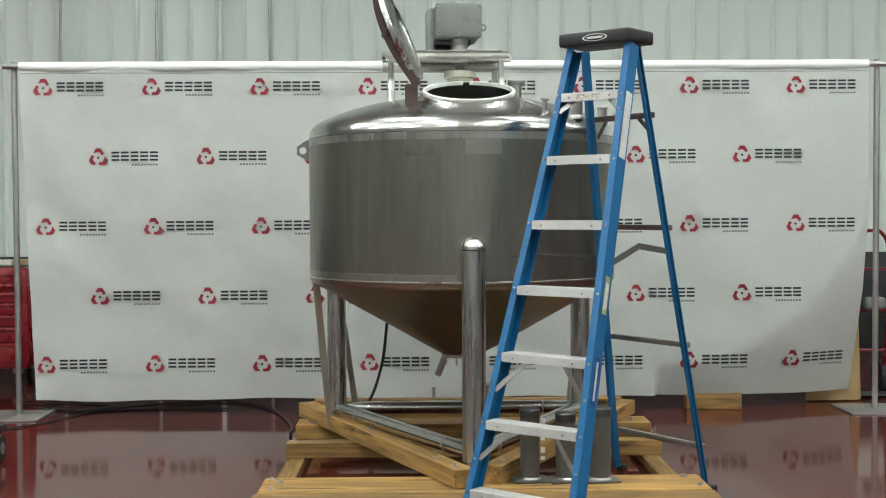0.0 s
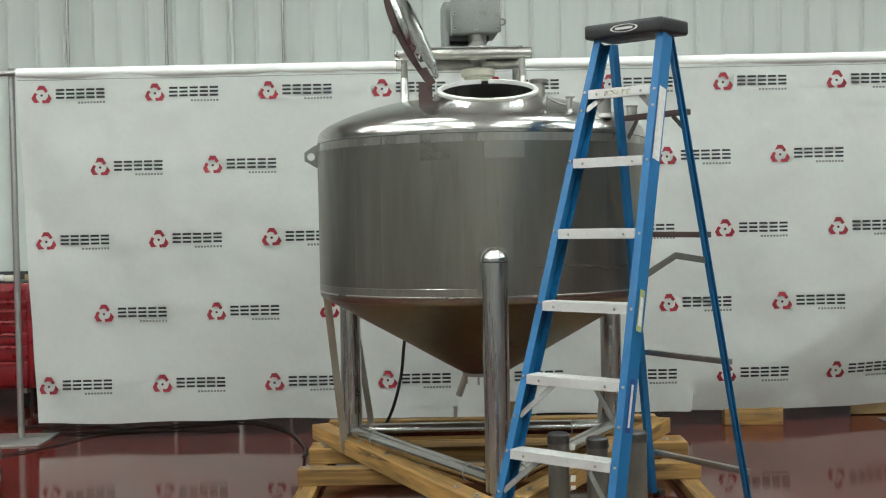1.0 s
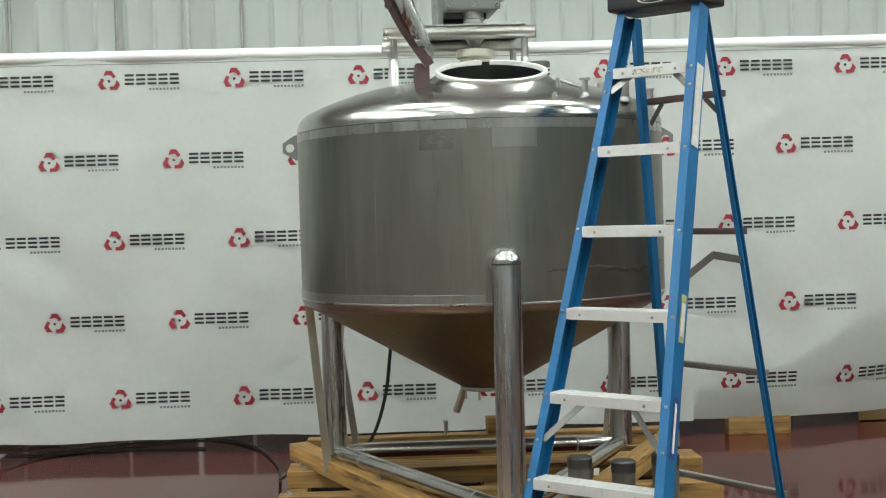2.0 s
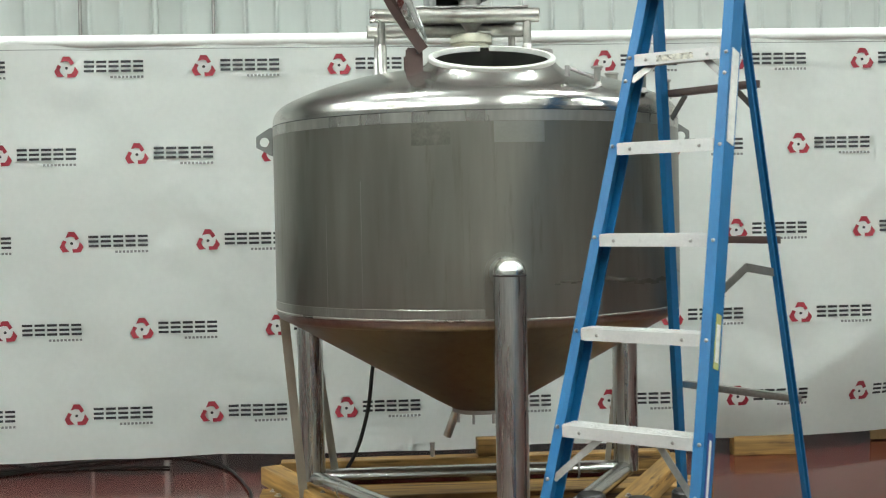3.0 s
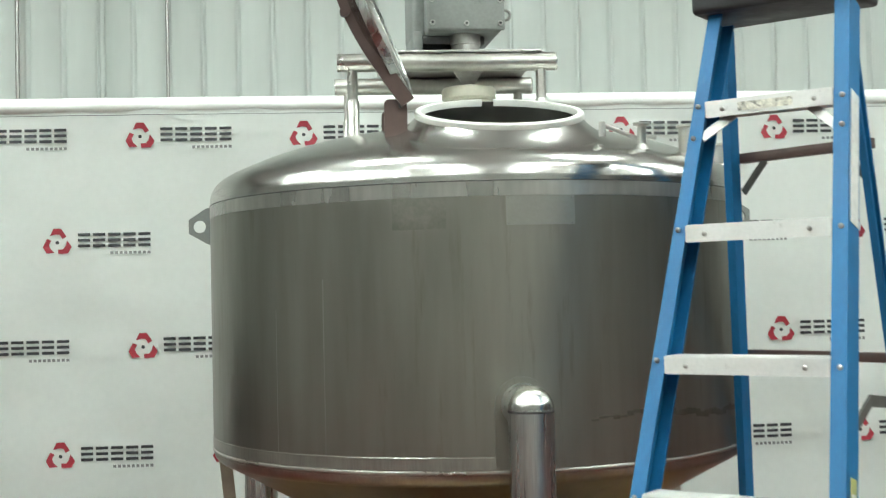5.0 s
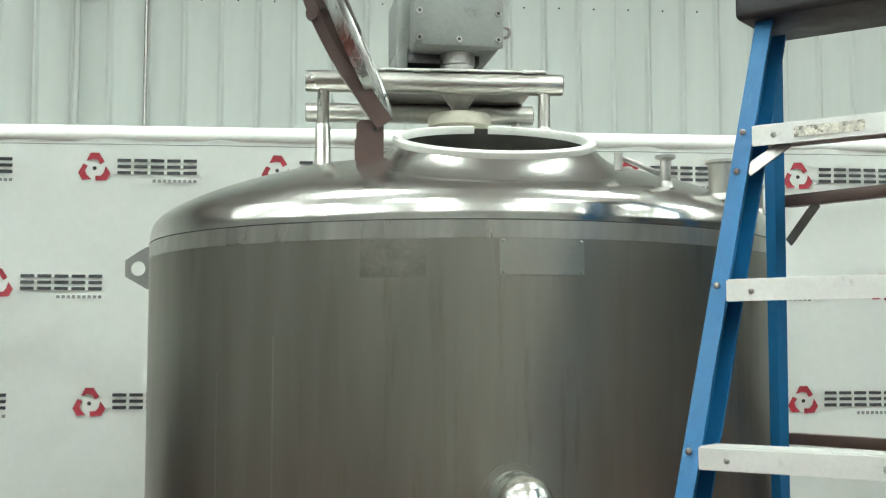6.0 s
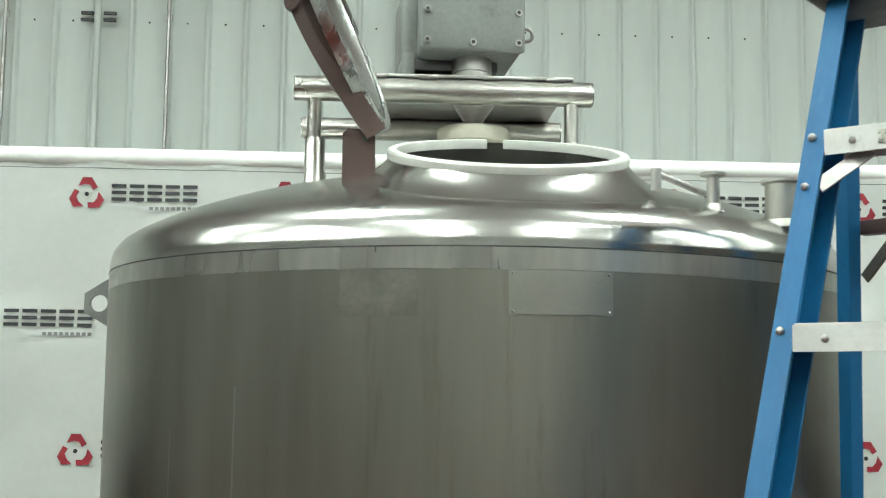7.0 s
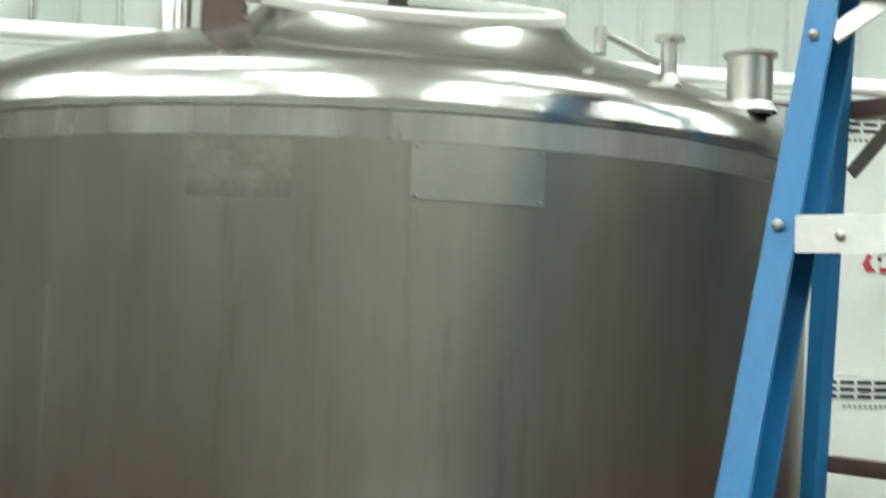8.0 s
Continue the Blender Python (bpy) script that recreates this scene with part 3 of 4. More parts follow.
# ---- fittings of the tank ----
def prism(bm, poly, m, depth):
    """A flat plate of that outline, in the x-z plane of m, depth thick."""
    a = [bm.verts.new(m @ Vector((x, -depth / 2, z))) for x, z in poly]
    b = [bm.verts.new(m @ Vector((x, depth / 2, z))) for x, z in poly]
    k = len(poly)
    for i in range(k):
        bm.faces.new((a[i], a[(i + 1) % k], b[(i + 1) % k], b[i]))
    bm.faces.new(a)
    bm.faces.new(b[::-1])
    bmesh.ops.recalc_face_normals(bm, faces=bm.faces)


def holed(bm, outline, hole_c, hole_r, m, depth):
    """A plate of that outline with a round hole."""
    n = 32
    inner, outer = [], []
    for i in range(n):
        a = 2 * math.pi * i / n
        d = Vector((math.cos(a), math.sin(a)))
        best = 9.0
        for (x0, z0), (x1, z1) in zip(outline, outline[1:] + outline[:1]):
            ex, ez = x1 - x0, z1 - z0
            det = d.x * -ez + d.y * ex
            if abs(det) < 1e-9:
                continue
            px, pz = x0 - hole_c[0], z0 - hole_c[1]
            t = (px * -ez + pz * ex) / det
            u = (d.x * pz - d.y * px) / det
            if t > 0 and -1e-6 <= u <= 1 + 1e-6:
                best = min(best, t)
        inner.append((hole_c[0] + d.x * hole_r, hole_c[1] + d.y * hole_r))
        outer.append((hole_c[0] + d.x * best, hole_c[1] + d.y * best))
    V = [[bm.verts.new(m @ Vector((x, s * depth / 2, z))) for x, z in ring] for s in (-1, 1) for ring in (inner, outer)]
    for i in range(n):
        j = (i + 1) % n
        for p, q in ((0, 1), (1, 3), (3, 2), (2, 0)):
            bm.faces.new((V[p][i], V[p][j], V[q][j], V[q][i]))
    bmesh.ops.recalc_face_normals(bm, faces=bm.faces)


for a in (181.0, -1.0):
    m = Matrix.Translation((CX, CY, 1.788)) @ Matrix.Rotation(radians(a), 4, "Z")
    bm = B()
    holed(bm, [(R - 0.004, -0.066), (R + 0.028, -0.046), (R + 0.070, -0.022), (R + 0.070, 0.022), (R + 0.028, 0.050), (R - 0.004, 0.068)], (R + 0.036, 0.0), 0.020, m, 0.014)
    lug = part("lifting_lug", bm, CASTG, tank)

# nameplate and the ghost of an old sticker
def patch(a_mid, width, z0, z1, off, thick, bm):
    da = math.degrees(width / R) / 2
    lathe(bm, [(R + off, z0), (R + off + thick, z0), (R + off + thick, z1), (R + off, z1), (R + off, z0)], C, 12, a_mid - da, a_mid + da)


bm = B()
patch(275.7, 0.184, 1.728, 1.804, 0.0006, 0.0018, bm)
np_ = part("nameplate", bm, PLATE, tank, "riveted blank-looking steel nameplate")
for da, z in ((-5.75, 1.733), (5.75, 1.733), (-5.75, 1.799), (5.75, 1.799)):
    bm = B()
    a = radians(275.7 + da)
    ball(bm, (CX + (R + 0.0024) * math.cos(a), CY + (R + 0.0024) * math.sin(a), z), 0.0032, 8)
    part("rivet", bm, DULL, np_)
for k in range(4):
    bm = B()
    patch(273.2, 0.05 - 0.006 * (k % 2), 1.783 - k * 0.007, 1.7852 - k * 0.007, 0.0024, 0.0004, bm)
    part("engraved_bar", bm, PLATE, np_)
bm = B()
patch(254.1, 0.144, 1.722, 1.803, 0.0003, 0.0004, bm)
part("sticker_ghost", bm, GHOST, tank, "dull square left by an old sticker")


def ferrule(x, y, top, r, rf, name="nozzle", capped=False):
    z0 = head_z(x, y) - 0.012
    bm = B()
    lathe(bm, [(r, z0), (r, top - 0.010), (rf, top - 0.006), (rf, top), (r * 0.86, top), (r * 0.86, top - 0.03), (0, top - 0.03)], (x, y, 0), 32)
    n = part(name, bm, TUBE, tank)
    bm = B()
    lathe(bm, [(r + 0.008, z0 + 0.004), (r + 0.001, z0 + 0.020), (r, z0 + 0.021)], (x, y, 0), 32)
    part("weld_fillet", bm, DULL, n)
    if capped:
        bm = B()
        lathe(bm, [(rf * 1.08, top - 0.012), (rf * 1.12, top - 0.006), (rf * 1.12, top + 0.010), (rf, top + 0.014), (0, top + 0.014)], (x, y, 0), 32)
        part("clamp_cap", bm, DULL, n)
    return n


na = ferrule(0.157, 0.520, 2.016, 0.0125, 0.0235)
bm = B()
tube(bm, (0.040, 0.490, 2.008), (0.140, 0.516, 1.974), 0.0065, 12)
tube(bm, (0.040, 0.490, 1.975), (0.040, 0.490, 2.016), 0.010, 12)
part("vent_handle", bm, DULL, na)
ferrule(0.325, 0.612, 2.020, 0.037, 0.044)
ferrule(0.510, 0.940, 2.005, 0.026, 0.031)
ferrule(0.079, 1.396, 2.181, 0.032, 0.044, capped=True)
ferrule(0.36, 1.25, 2.07, 0.026, 0.031)

# cone outlet, drain pipe and small studs
bm = B()
tube(bm, (-0.323, 1.20, 0.690), (-0.385, 1.236, 0.514), 0.018, 20)
part("drain_pipe", bm, TUBE, tank)
bm = B()
lathe(bm, [(0.108, 0.660), (0.116, 0.654), (0.116, 0.634), (0.108, 0.630), (0, 0.630)], C, 40)
part("outlet_flange", bm, DULL, tank)
for a in (300, 200, 250):
    bm = B()
    x, y = CX + 0.10 * math.cos(radians(a)), CY + 0.10 * math.sin(radians(a))
    tube(bm, (x, y, 0.59), (x, y, 0.642), 0.006, 10)
    part("stud", bm, DULL, tank)
# open lid on its hinge
lid_d = Vector((-0.385, 0.0, 0.923)).normalized()
lid_n = Vector((0.94, -0.15, 0.0))
lid_n = (lid_n - lid_d * lid_n.dot(lid_d)).normalized()
lid_m = Matrix((lid_d.cross(lid_n), lid_d, lid_n)).transposed().to_4x4()
lid_m.translation = (-0.575, 0.735, 2.372)
LIDR = 0.255
bm = turned([(0, -0.052), (0.10, -0.047), (0.18, -0.030), (0.225, -0.010), (LIDR - 0.012, 0.004), (LIDR, 0.004), (LIDR, -0.010), (LIDR - 0.006, -0.016), (0.225, -0.018), (0.18, -0.038), (0.10, -0.055), (0, -0.060)], 72, m=lid_m)
lid = part("manway_lid", bm, HEAD, tank, "polished dished lid standing open")
bm = turned([(LIDR - 0.014, 0.0045), (LIDR - 0.014, 0.010), (LIDR + 0.003, 0.010), (LIDR + 0.004, 0.004), (LIDR + 0.004, -0.014), (LIDR, -0.015)], 72, m=lid_m)
part("lid_ring", bm, LEGM, lid)
for y, ym in ((0.585, 1),):
    pts = curve_points([(-0.488, y, 2.091), (-0.532, y, 2.155), (-0.596, y, 2.253), (-0.650, y, 2.361), (-0.686, y, 2.470), (-0.702, y, 2.593), (-0.696, y, 2.696)], 6)
    bm = B()
    rings = []
    for i, p in enumerate(pts):
        d = (pts[min(i + 1, len(pts) - 1)] - pts[max(i - 1, 0)]).normalized()
        side = Vector((d.z, 0, -d.x))
        rings.append([bm.verts.new(p + side * a + Vector((0, b, 0))) for a, b in ((-0.021, -0.006), (0.021, -0.006), (0.021, 0.006), (-0.021, 0.006))])
    for p, q in zip(rings, rings[1:]):
        for i in range(4):
            bm.faces.new((p[i], p[(i + 1) % 4], q[(i + 1) % 4], q[i]))
    bm.faces.new(rings[0])
    bm.faces.new(rings[-1])
    bmesh.ops.recalc_face_normals(bm, faces=bm.faces)
    arm = part("hinge_arm", bm, BROWN, lid)
    if ym:
        bm = B()
        tube(bm, (-0.659, y - 0.018, 2.345), (-0.659, y + 0.004, 2.345), 0.014, 20)
        part("pivot_bolt", bm, BROWN, arm)
for y in (0.605, 0.82):
    bm = B()
    z0 = head_z(-0.53, y) - 0.03
    prism(bm, [(-0.032, z0), (0.032, z0), (0.032, 2.088), (0.021, 2.103), (-0.023, 2.103), (-0.032, 2.093)], Matrix.Translation((-0.522, y, 0)), 0.010)
    br = part("hinge_bracket", bm, BROWN, tank)
    bm = B()
    tube(bm, (-0.508, y - 0.009, 2.084), (-0.508, y + 0.009, 2.084), 0.0065, 14)
    part("hinge_pin", bm, DARK, br)

# ---- agitator drive on its bridge ----
drive = thing("agitator_drive", (-0.28, 1.29, 2.05), "grey gearbox on a stainless pipe bridge over the tank", "mixer drive")
YF, YR, ZB = 1.07, 1.52, 2.296
for y, x0, x1 in ((YF, -0.681, 0.018), (YR, -0.691, 0.008)):
    bm = B()
    tube(bm, (x0, y, ZB), (x1, y, ZB), 0.0295, 28)
    beam = part("bridge_beam", bm, TUBE, drive)
    for x in (x0, x1):
        bm = B()
        tube(bm, (x - 0.003, y, ZB), (x + 0.003, y, ZB), 0.0285, 28)
        part("end_cap", bm, HEAD, beam)
    for x in (x0 + 0.045, x1 - 0.048):
        bm = B()
        z0 = head_z(x, y) - 0.02
        tube(bm, (x, y, z0), (x, y, ZB - 0.02), 0.0165, 20)
        post = part("bridge_post", bm, TUBE, drive)
        bm = B()
        lathe(bm, [(0.0165, 2.178), (0.0205, 2.170), (0.0205, z0 + 0.01), (0.026, z0)], (x, y, 0), 24)
        part("sleeve", bm, TUBE, post)
bm = B()
box(bm, (0.505, 0.48, 0.009), pose(-0.278, 1.295, ZB + 0.0335), 0.002)
part("mount_plate", bm, DULL, drive)
for x in (-0.49, -0.37, -0.22, -0.07):
    bm = B()
    box(bm, (0.045, 0.03, 0.012), pose(x, YF - 0.006, ZB + 0.031), 0.004)
    part("stitch_weld", bm, DULL, drive)
for x, y in ((-0.36, 1.13), (-0.30, 1.19), (-0.12, 1.15), (-0.44, 1.39)):
    bm = B()
    tube(bm, (x, y, ZB + 0.012), (x, y, ZB + 0.034 - 0.02), 0.010, 6)
    part("plate_bolt", bm, DULL, drive)
GM = Matrix.Translation((-0.285, 1.285, 2.508)) @ Matrix.Rotation(radians(4), 4, "Z")
bm = B()
box(bm, (0.250, 0.29, 0.195), GM @ pose(0.012, 0, 0), 0.016, 3)
gear = part("gearbox", bm, CASTG, drive)
bm = B()
box(bm, (0.258, 0.016, 0.192), GM @ pose(0.014, -0.150, 0.002), 0.008, 3)
cover = part("cover_plate", bm, CASTG, gear)
for x, z in ((-0.104, 0.078), (0.008, 0.080), (0.12, 0.078), (-0.104, 0.0), (0.12, 0.0), (-0.104, -0.076), (0.008, -0.078), (0.12, -0.076)):
    bm = B()
    tube(bm, GM @ Vector((x + 0.006, -0.157, z + 0.004)), GM @ Vector((x + 0.006, -0.166, z + 0.004)), 0.0085, 14)
    part("cap_screw", bm, DULL, gear)
    bm = B()
    tube(bm, GM @ Vector((x + 0.006, -0.160, z + 0.004)), GM @ Vector((x + 0.006, -0.1668, z + 0.004)), 0.005, 6)
    bm.faces.ensure_lookup_table()
    part("screw_socket", bm, BLACK, gear)
bm = B()
box(bm, (0.05, 0.20, 0.185), GM @ pose(-0.128, 0.03, -0.01), 0.015, 3)
part("side_flange", bm, CASTG, gear)
# Dark steel puts the shade and grease under the gearbox into the flange's colour.
bm = B()
box(bm, (0.22, 0.20, 0.03), GM @ pose(-0.02, 0.03, -0.110), 0.006, 2)
part("foot_flange", bm, DARK, gear)
bm = B()
box(bm, (0.032, 0.20, 0.095), GM @ pose(-0.135, 0.02, -0.130), 0.006, 2)
part("support_web", bm, CASTG, gear)
# Added dark plate that stands in for shade in the gap below.
bm = B()
box(bm, (0.17, 0.02, 0.060), GM @ pose(-0.02, 0.04, -0.140), 0.004, 2)
part("inner_rib", bm, DARK, gear)
bm = B()
lathe(bm, [(0.047, 2.343), (0.047, 2.375), (0.050, 2.378), (0.050, 2.412)], (-0.256, 1.215, 0), 32)
lathe(bm, [(0, 2.333), (0.092, 2.333), (0.095, 2.336), (0.095, 2.346), (0.090, 2.349), (0, 2.349)], (-0.256, 1.215, 0), 40)
part("output_neck", bm, DULL, gear)
bm = B()
for i in range(20):
    a0, a1 = 2 * math.pi * i / 20, 2 * math.pi * (i + 1) / 20
    cc = GM @ Vector((0.158, -0.09, -0.03))
    tube(bm, cc + Vector((0.016 * math.cos(a0), 0, 0.016 * math.sin(a0))), cc + Vector((0.016 * math.cos(a1), 0, 0.016 * math.sin(a1))), 0.005, 8)
part("lifting_eye", bm, DULL, gear)
bm = B()
lathe(bm, [(0.0, 2.296), (0.056, 2.296), (0.024, 2.250), (0.024, 2.04)], (-0.253, 1.185, 0), 28)
part("shaft", bm, DULL, drive)
bm = B()
lathe(bm, [(0.03, 2.226), (0.070, 2.232), (0.085, 2.228), (0.089, 2.220), (0.089, 2.194), (0.084, 2.189), (0.073, 2.187), (0.073, 2.176), (0.065, 2.174), (0.065, 2.05)], (-0.253, 1.185, 0), 40)
part("shaft_seal", bm, CREAM, drive, "cream plastic seal ring")

# ---- things on the skid ----
def bolt(x, y, z, r=0.014):
    bm = B()
    tube(bm, (x, y, z - 0.004), (x, y, z + 0.003), r * 1.3, 16)
    tube(bm, (x, y, z + 0.003), (x, y, z + 0.012), r * 0.75, 6)
    part("bolt", bm, GALV, skid)


for x, y in ((-1.21, 0.23), (-1.16, 0.17), (-1.19, 0.03), (-1.20, 1.24), (-1.16, 1.82), (-1.19, 1.92), (0.80, 0.22), (0.84, 0.04), (0.84, 1.24), (0.82, 1.86)):
    bolt(x, y, 0.1440)
for a, b, fs in ((Vector((-0.275, 0.005, 0)), Vector((-1.215, 2.10, 0)), (0.05, 0.14, 0.52, 0.70)), (Vector((-0.145, 0.10, 0)), Vector((0.84, 2.10, 0)), (0.06, 0.2, 0.55))):
    for f in fs:
        p = a.lerp(b, f)
        bolt(p.x, p.y, 0.2340, 0.012)


def pipe_stand(x, y, h, r):
    t = thing("pipe_stand", (x, y, 0.143), "grey steel pipe stand with a square foot, on the timber skid", "pipe stand", "pipe stands on the skid")
    bm = B()
    box(bm, (0.17, 0.15, 0.012), pose(x, y, 0.1505, 0, 0, 8), 0.003)
    part("base_plate", bm, STANDG, t)
    bm = B()
    lathe(bm, [(r, 0.155), (r, 0.144 + h - 0.03)], (x, y, 0), 32)
    part("pipe", bm, STANDG, t)
    bm = B()
    lathe(bm, [(r + 0.003, 0.144 + h - 0.045), (r + 0.003, 0.144 + h - 0.008), (r - 0.006, 0.144 + h), (0, 0.144 + h)], (x, y, 0), 32)
    part("end_cap", bm, DARK, t)
    bm = B()
    lathe(bm, [(r + 0.008, 0.155), (r, 0.166)], (x, y, 0), 32)
    part("weld_fillet", bm, DULL, t)
    return t


s1 = pipe_stand(0.044, 0.165, 0.353, 0.047)
pipe_stand(0.215, 0.155, 0.333, 0.047)
pipe_stand(0.381, 0.150, 0.358, 0.052)
for z in (0.44, 0.36, 0.30, 0.26):
    bm = B()
    box(bm, (0.024, 0.003, 0.028 if z != 0.26 else 0.018), pose(0.103, 0.125, z, 0, 5, 20), 0.001)
    part("paper_tag", bm, LABELW, s1)


bm = B()
box(bm, (0.165, 0.088, 0.088), pose(-0.09, 2.20, 0.2785, 0, 0, 4), 0.004)
solid("wood_block", bm, WOOD, "short pine offcut lying on the rear skid timber", "wood block")
stub = thing("pipe_stub", (-0.40, 2.20, 0.2335), "thin grey pipe stub standing on the skid", "pipe")
bm = B()
tube(bm, (-0.40, 2.20, 0.2335), (-0.40, 2.20, 0.300), 0.011, 16)
part("pipe", bm, GALV, stub)
bm = B()
tube(bm, (-0.40, 2.20, 0.298), (-0.40, 2.20, 0.306), 0.014, 16)
part("cap", bm, GALV, stub)


def strap(pts, w, name="webbing_strap"):
    bm = B()
    pts = [Vector(p) for p in pts]
    for p, q in zip(pts, pts[1:]):
        bar(bm, p, q, 0.0035, w, (1, 0.3, 0))
    solid(name, bm, WEB, "beige webbing strap tying the tank to the skid", "strap", "tie-down straps")


strap([(-1.074, 1.20, 1.09), (-1.022, 1.57, 0.16)], 0.040)
strap([(-0.975, 1.70, 0.97), (-0.885, 1.82, 0.236)], 0.036)
strap([(0.490, 1.70, 0.97), (0.425, 1.82, 0.236)], 0.030)

# ---- leads, boxes and tools round the backdrop ----
def lead(pts, r, label):
    bm = B()
    sweep(bm, curve_points(pts, 8), r, 8)
    solid("cable", bm, RUBBER, label, "cable")


lead([(-0.68, 2.00, 0.85), (-0.70, 2.03, 0.70), (-0.73, 2.08, 0.48), (-0.81, 2.14, 0.24), (-0.96, 2.24, 0.05), (-1.06, 2.38, 0.012)], 0.0095, "black hose hanging behind the tank to the floor")
lead([(-2.9, 3.25, 0.012), (-2.3, 3.5, 0.012), (-1.95, 3.60, 0.012), (-1.6, 3.25, 0.012), (-1.38, 2.6, 0.012), (-1.33, 2.2, 0.02), (-1.31, 2.02, 0.05), (-1.24, 1.99, 0.10)], 0.0085, "black cable lying over the red floor")
lead([(-3.9, 1.9, 0.008), (-3.4, 2.3, 0.008), (-3.05, 2.75, 0.008), (-2.85, 3.15, 0.008), (-2.4, 3.3, 0.008), (-1.9, 3.25, 0.008)], 0.006, "thin black cable lying under the backdrop")
lead([(-3.5, 3.5, 0.01), (-3.1, 3.6, 0.01), (-2.7, 3.35, 0.01), (-2.9, 3.2, 0.01), (-3.3, 3.35, 0.01), (-2.9, 3.55, 0.01)], 0.007, "coiled black cable behind the backdrop foot")

chest = thing("tool_chest", (-4.25, 4.75, 0), "red enamel roller tool chest with drawers", "tool chest")
bm = B()
box(bm, (1.1, 0.5, 0.84), pose(-4.30, 4.75, 0.575), 0.012)
part("cabinet", bm, RED, chest)
z = 0.175
for h in (0.20, 0.13, 0.10, 0.10, 0.09, 0.07, 0.09):
    bm = B()
    box(bm, (1.02, 0.022, h - 0.014), pose(-4.30, 4.492, z + h / 2), 0.004)
    d = part("drawer", bm, RED, chest)
    bm = B()
    box(bm, (0.96, 0.020, 0.014), pose(-4.30, 4.474, z + h - 0.022), 0.004)
    part("pull", bm, RED, d)
    z += h
for x in (-4.75, -3.86):
    for y in (4.6, 4.92):
        bm = B()
        tube(bm, (x - 0.02, y, 0.065), (x + 0.02, y, 0.065), 0.065, 20)
        cw = part("castor_wheel", bm, RUBBER, chest)
        bm = B()
        box(bm, (0.07, 0.09, 0.06), pose(x, y, 0.135), 0.006)
        part("castor_fork", bm, GALV, cw)
bm = B()
box(bm, (1.0, 0.42, 0.012), pose(-4.30, 4.75, 1.002), 0.004)
part("top_mat", bm, BLACK, chest)
for k, (x, y, w) in enumerate(((-3.95, 4.62, 0.10), (-4.1, 4.7, 0.14), (-3.84, 4.75, 0.07))):
    bm = B()
    box(bm, (w, 0.08, 0.05), pose(x, y, 1.033, 0, 0, 20 * k), 0.012)
    solid("parts_tray", bm, (CREAM, LABELW, CARD)[k], "small tray of parts on the tool chest", "tray")

truck = thing("hand_truck", (2.98, 3.75, 0), "dark red tubular hand truck leaning upright", "hand truck")
for x in (2.86, 3.14):
    bm = B()
    sweep(bm, curve_points([(x, 3.80, 0.10), (x, 3.72, 0.6), (x, 3.70, 0.95), (x + (0.02 if x < 3 else -0.02), 3.68, 1.18), (3.0 + (x - 3.0) * 0.4, 3.66, 1.27), (3.0, 3.66, 1.28)], 6), 0.014, 12)
    part("side_tube", bm, RED, truck)
    bm = B()
    tube(bm, (x - 0.03, 3.86, 0.13), (x + 0.03, 3.86, 0.13), 0.13, 24)
    w = part("tyre", bm, RUBBER, truck)
    bm = B()
    tube(bm, (x - 0.033, 3.86, 0.13), (x + 0.033, 3.86, 0.13), 0.06, 20)
    part("rim", bm, RED, w)
for z in (0.35, 0.66, 0.98):
    bm = B()
    tube(bm, (2.86, 3.72, z), (3.14, 3.72, z), 0.012, 12)
    part("cross_tube", bm, RED, truck)
bm = B()
box(bm, (0.40, 0.22, 0.008), pose(3.0, 3.66, 0.02), 0.002)
part("toe_plate", bm, DARK, truck)
bm = B()
box(bm, (0.16, 0.10, 0.10), pose(3.0, 3.62, 0.72), 0.03, 3)
solid("grey_bag", bm, CASTG, "soft grey bag hung on the hand truck", "bag")
for k in range(3):
    bm = B()
    box(bm, (0.40, 0.02, 0.62), pose(2.61 + k * 0.02, 3.46 + k * 0.03, 0.315, -6, 0, 0), 0.003)
    solid("cardboard_sheet", bm, CARD, "folded cardboard sheet leaning behind the backdrop", "cardboard", "cardboard sheets")
bm = B()
box(bm, (0.40, 0.10, 0.115), pose(1.64, 3.14, 0.0575), 0.004)
solid("wood_block", bm, WOOD, "plain wooden block on the floor behind the backdrop", "wood block")
bm = B()
box(bm, (0.13, 0.12, 0.12), pose(0.10, 3.3, 0.06), 0.02)
solid("green_case", bm, mat("green_plastic", (0.05, 0.14, 0.09), 0.5), "small green plastic case on the floor", "case")
caster = thing("caster_dolly", (-3.02, 1.45, 0), "black rubber castor with a steel fork on the floor", "castor")
bm = B()
tube(bm, (-2.97, 1.45, 0.075), (-2.93, 1.45, 0.075), 0.075, 24)
part("tyre", bm, RUBBER, caster)
bm = B()
tube(bm, (-2.975, 1.45, 0.075), (-2.925, 1.45, 0.075), 0.035, 20)
part("hub", bm, GALV, caster)
bm = B()
box(bm, (0.5, 0.3, 0.05), pose(-3.2, 1.45, 0.175), 0.01)
part("deck", bm, BLACK, caster)

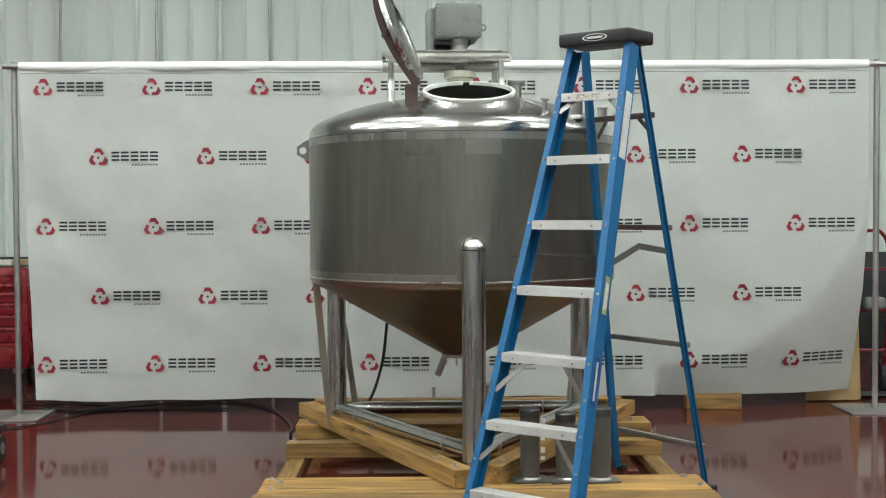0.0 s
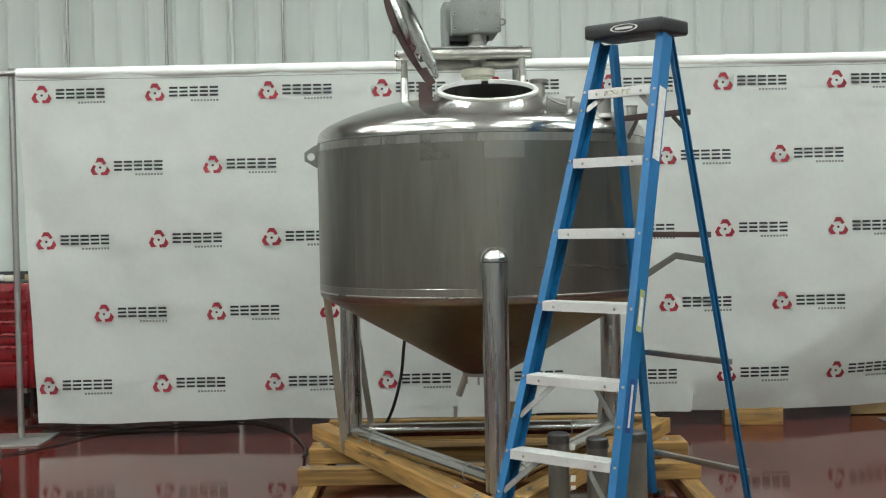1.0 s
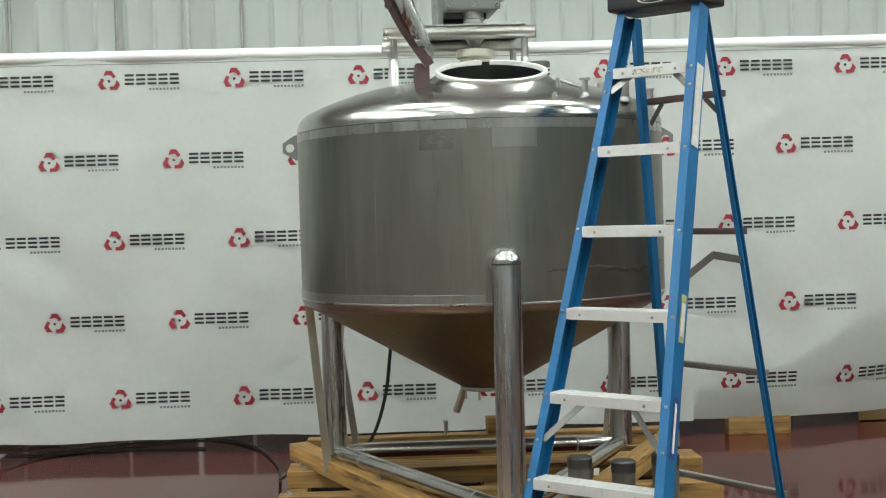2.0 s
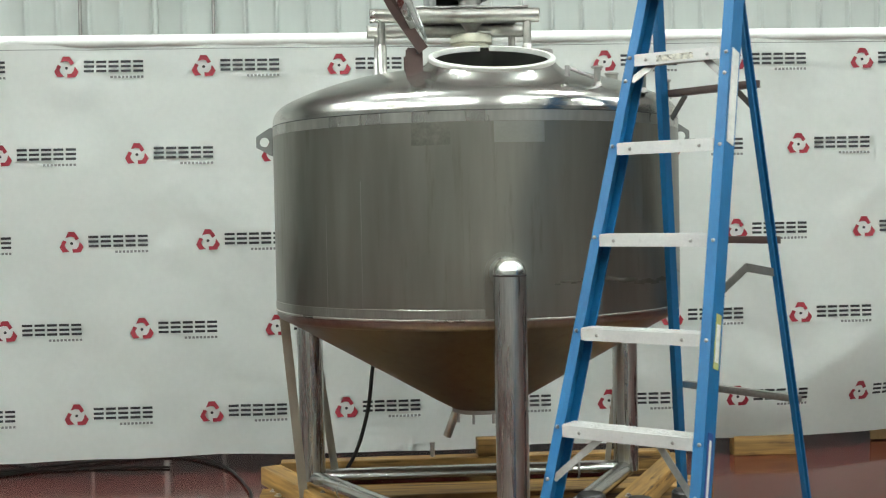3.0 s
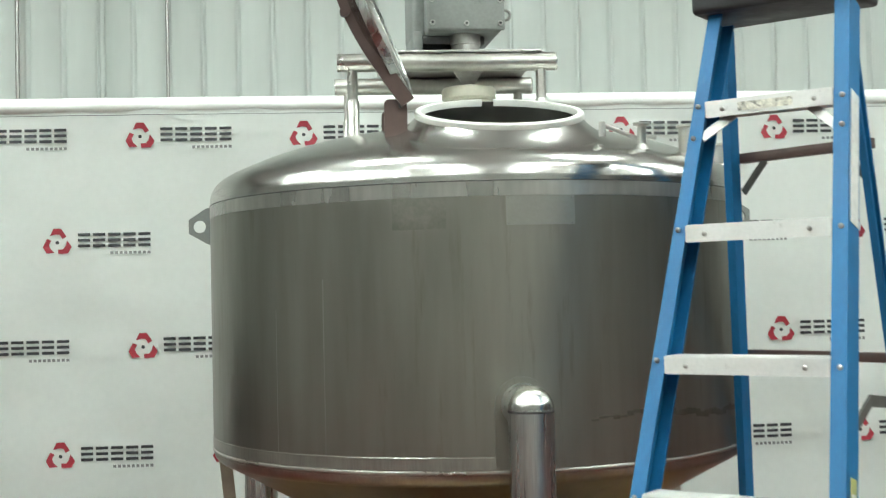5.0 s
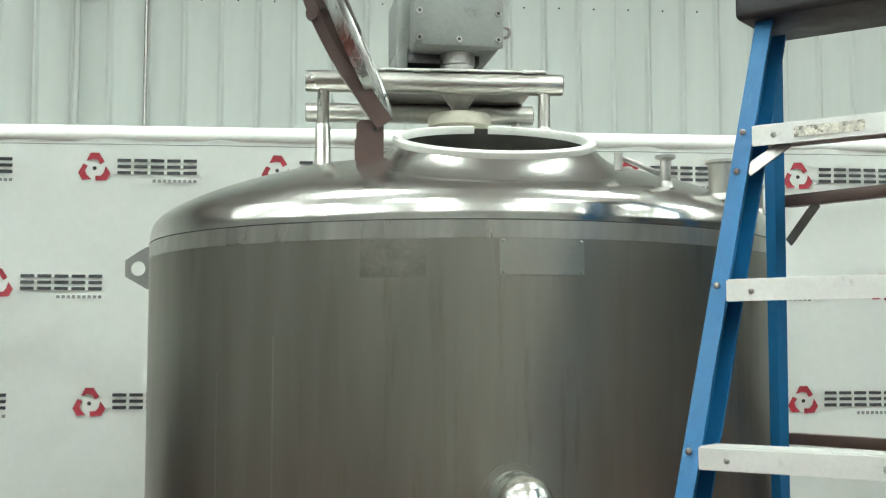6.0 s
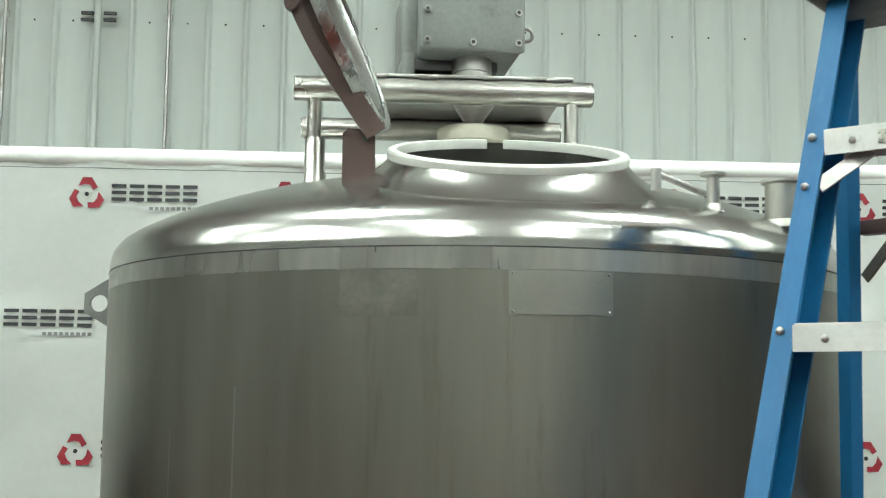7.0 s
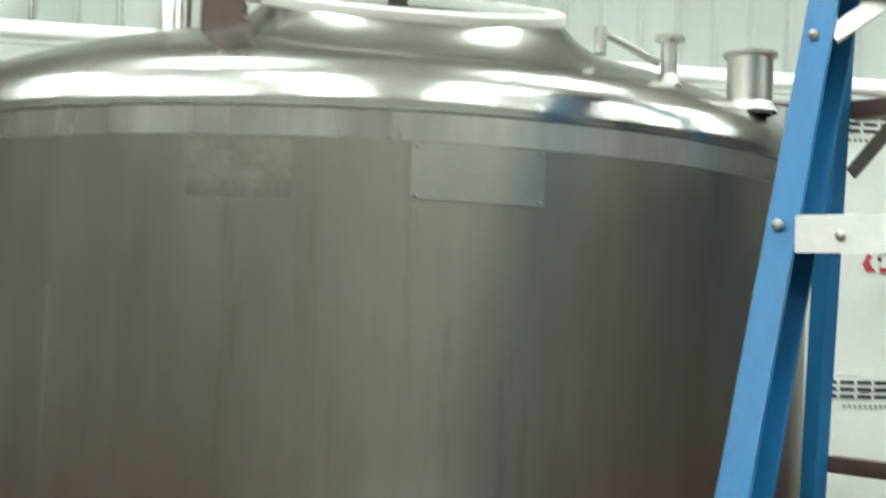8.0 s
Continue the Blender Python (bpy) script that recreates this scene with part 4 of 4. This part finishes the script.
# ---- wall services ----
def conduit(x, r, z0, z1, label):
    t = thing("conduit", (x, WY - 0.03, z0), label, "conduit", "wall conduits")
    bm = B()
    tube(bm, (x, WY - 0.05, z0), (x, WY - 0.05, z1), r, 14)
    part("pipe", bm, DULL if r < 0.02 else WALL, t)
    for z in (2.9, 4.20, 5.6):
        for dz in (-0.025, 0.025):
            for sx in (-1, 1):
                if r < 0.02:
                    continue
                bm = B()
                box(bm, (0.09, 0.03, 0.022), pose(x + sx * 0.08, WY - 0.02, z + dz), 0.003)
                part("strut", bm, DARK, t)
        bm = B()
        box(bm, (0.05, 0.02, 0.05), pose(x, WY - 0.045, z), 0.004)
        part("clamp", bm, GALV, t)


conduit(-2.504, 0.024, 0.02, 7.15, "pale painted conduit strapped to the cladding")
conduit(-3.15, 0.016, 0.02, 7.15, "thin steel conduit on the cladding")
conduit(-2.003, 0.014, 0.02, 7.15, "thin steel conduit on the cladding")
conduit(-4.12, 0.016, 0.02, 7.15, "thin steel conduit on the cladding")
for k in range(-12, 14):
    bm = B()
    ball(bm, (-1.19 - 0.15 + k * PITCH, WY + 0.044, 4.185), 0.008, 8)
    part("panel_screw", bm, DARK, north)

# labels on the ladder
def on_rail(s, z, h, w, d, name, material, lift=0.0):
    """A label on the outer side of a front rail."""
    bm = B()
    a, b = lad(s * (hw(z) + 0.0085 + lift), nf(z) - d, z), lad(s * (hw(z + h) + 0.0085 + lift), nf(z + h) - d, z + h)
    bar(bm, a, b, 0.0015, w, N)
    part(name, bm, material, ladder)


on_rail(1, 1.68, 0.30, 0.050, 0.030, "instruction_label", LABELW)
on_rail(1, 1.00, 0.16, 0.034, 0.034, "warning_label", LABELY)
on_rail(1, 1.02, 0.11, 0.024, 0.034, "warning_panel", LABELW, 0.001)
on_rail(1, 0.62, 0.20, 0.034, 0.030, "maker_label", mat("label_blue", (0.02, 0.05, 0.20), 0.5))
on_rail(1, 0.64, 0.16, 0.014, 0.030, "maker_bar", LABELW, 0.001)
bm = B()
z = STEPZ[0]
m = Matrix.Translation(lad(0, nf(z) - 0.025, z)) @ Matrix.Rotation(LA, 4, "Z")
box(bm, (0.13, 0.0012, 0.020), m @ pose(-0.005, -0.0438, -0.003))
part("worn_label", bm, mat("worn_paper", (0.60, 0.58, 0.50), 0.7, 0, 0.3, 60, 200, dirt=((0.20, 0.19, 0.17), 70, 0.5, 0.6)), ladder)
# emblem on the front of the top cap: plain oval ring
bm = B()
cm = Matrix.Translation(lad(-0.01, -0.145, 2.245)) @ Matrix.Rotation(LA, 4, "Z")
for i in range(28):
    q = []
    for rr in (1.0, 0.84):
        for a in (i, i + 1):
            t = 2 * math.pi * a / 28
            q.append(cm @ Vector((0.068 * rr * math.cos(t) + 0.01, -0.1135, 0.017 * rr * math.sin(t))))
    bm.faces.new([bm.verts.new(v) for v in (q[0], q[1], q[3], q[2])])
part("oval_emblem", bm, LABELW, cap, smooth=False)
bm = B()
box(bm, (0.085, 0.0012, 0.010), cm @ pose(0.01, -0.1135, 0.0))
part("emblem_bar", bm, LABELW, cap, smooth=False)
for x in (-0.10, 0.10):
    bm = B()
    box(bm, (0.07, 0.05, 0.004), cm @ pose(x, -0.07, 0.0305), 0.001)
    part("tool_slot", bm, RUBBER, cap)
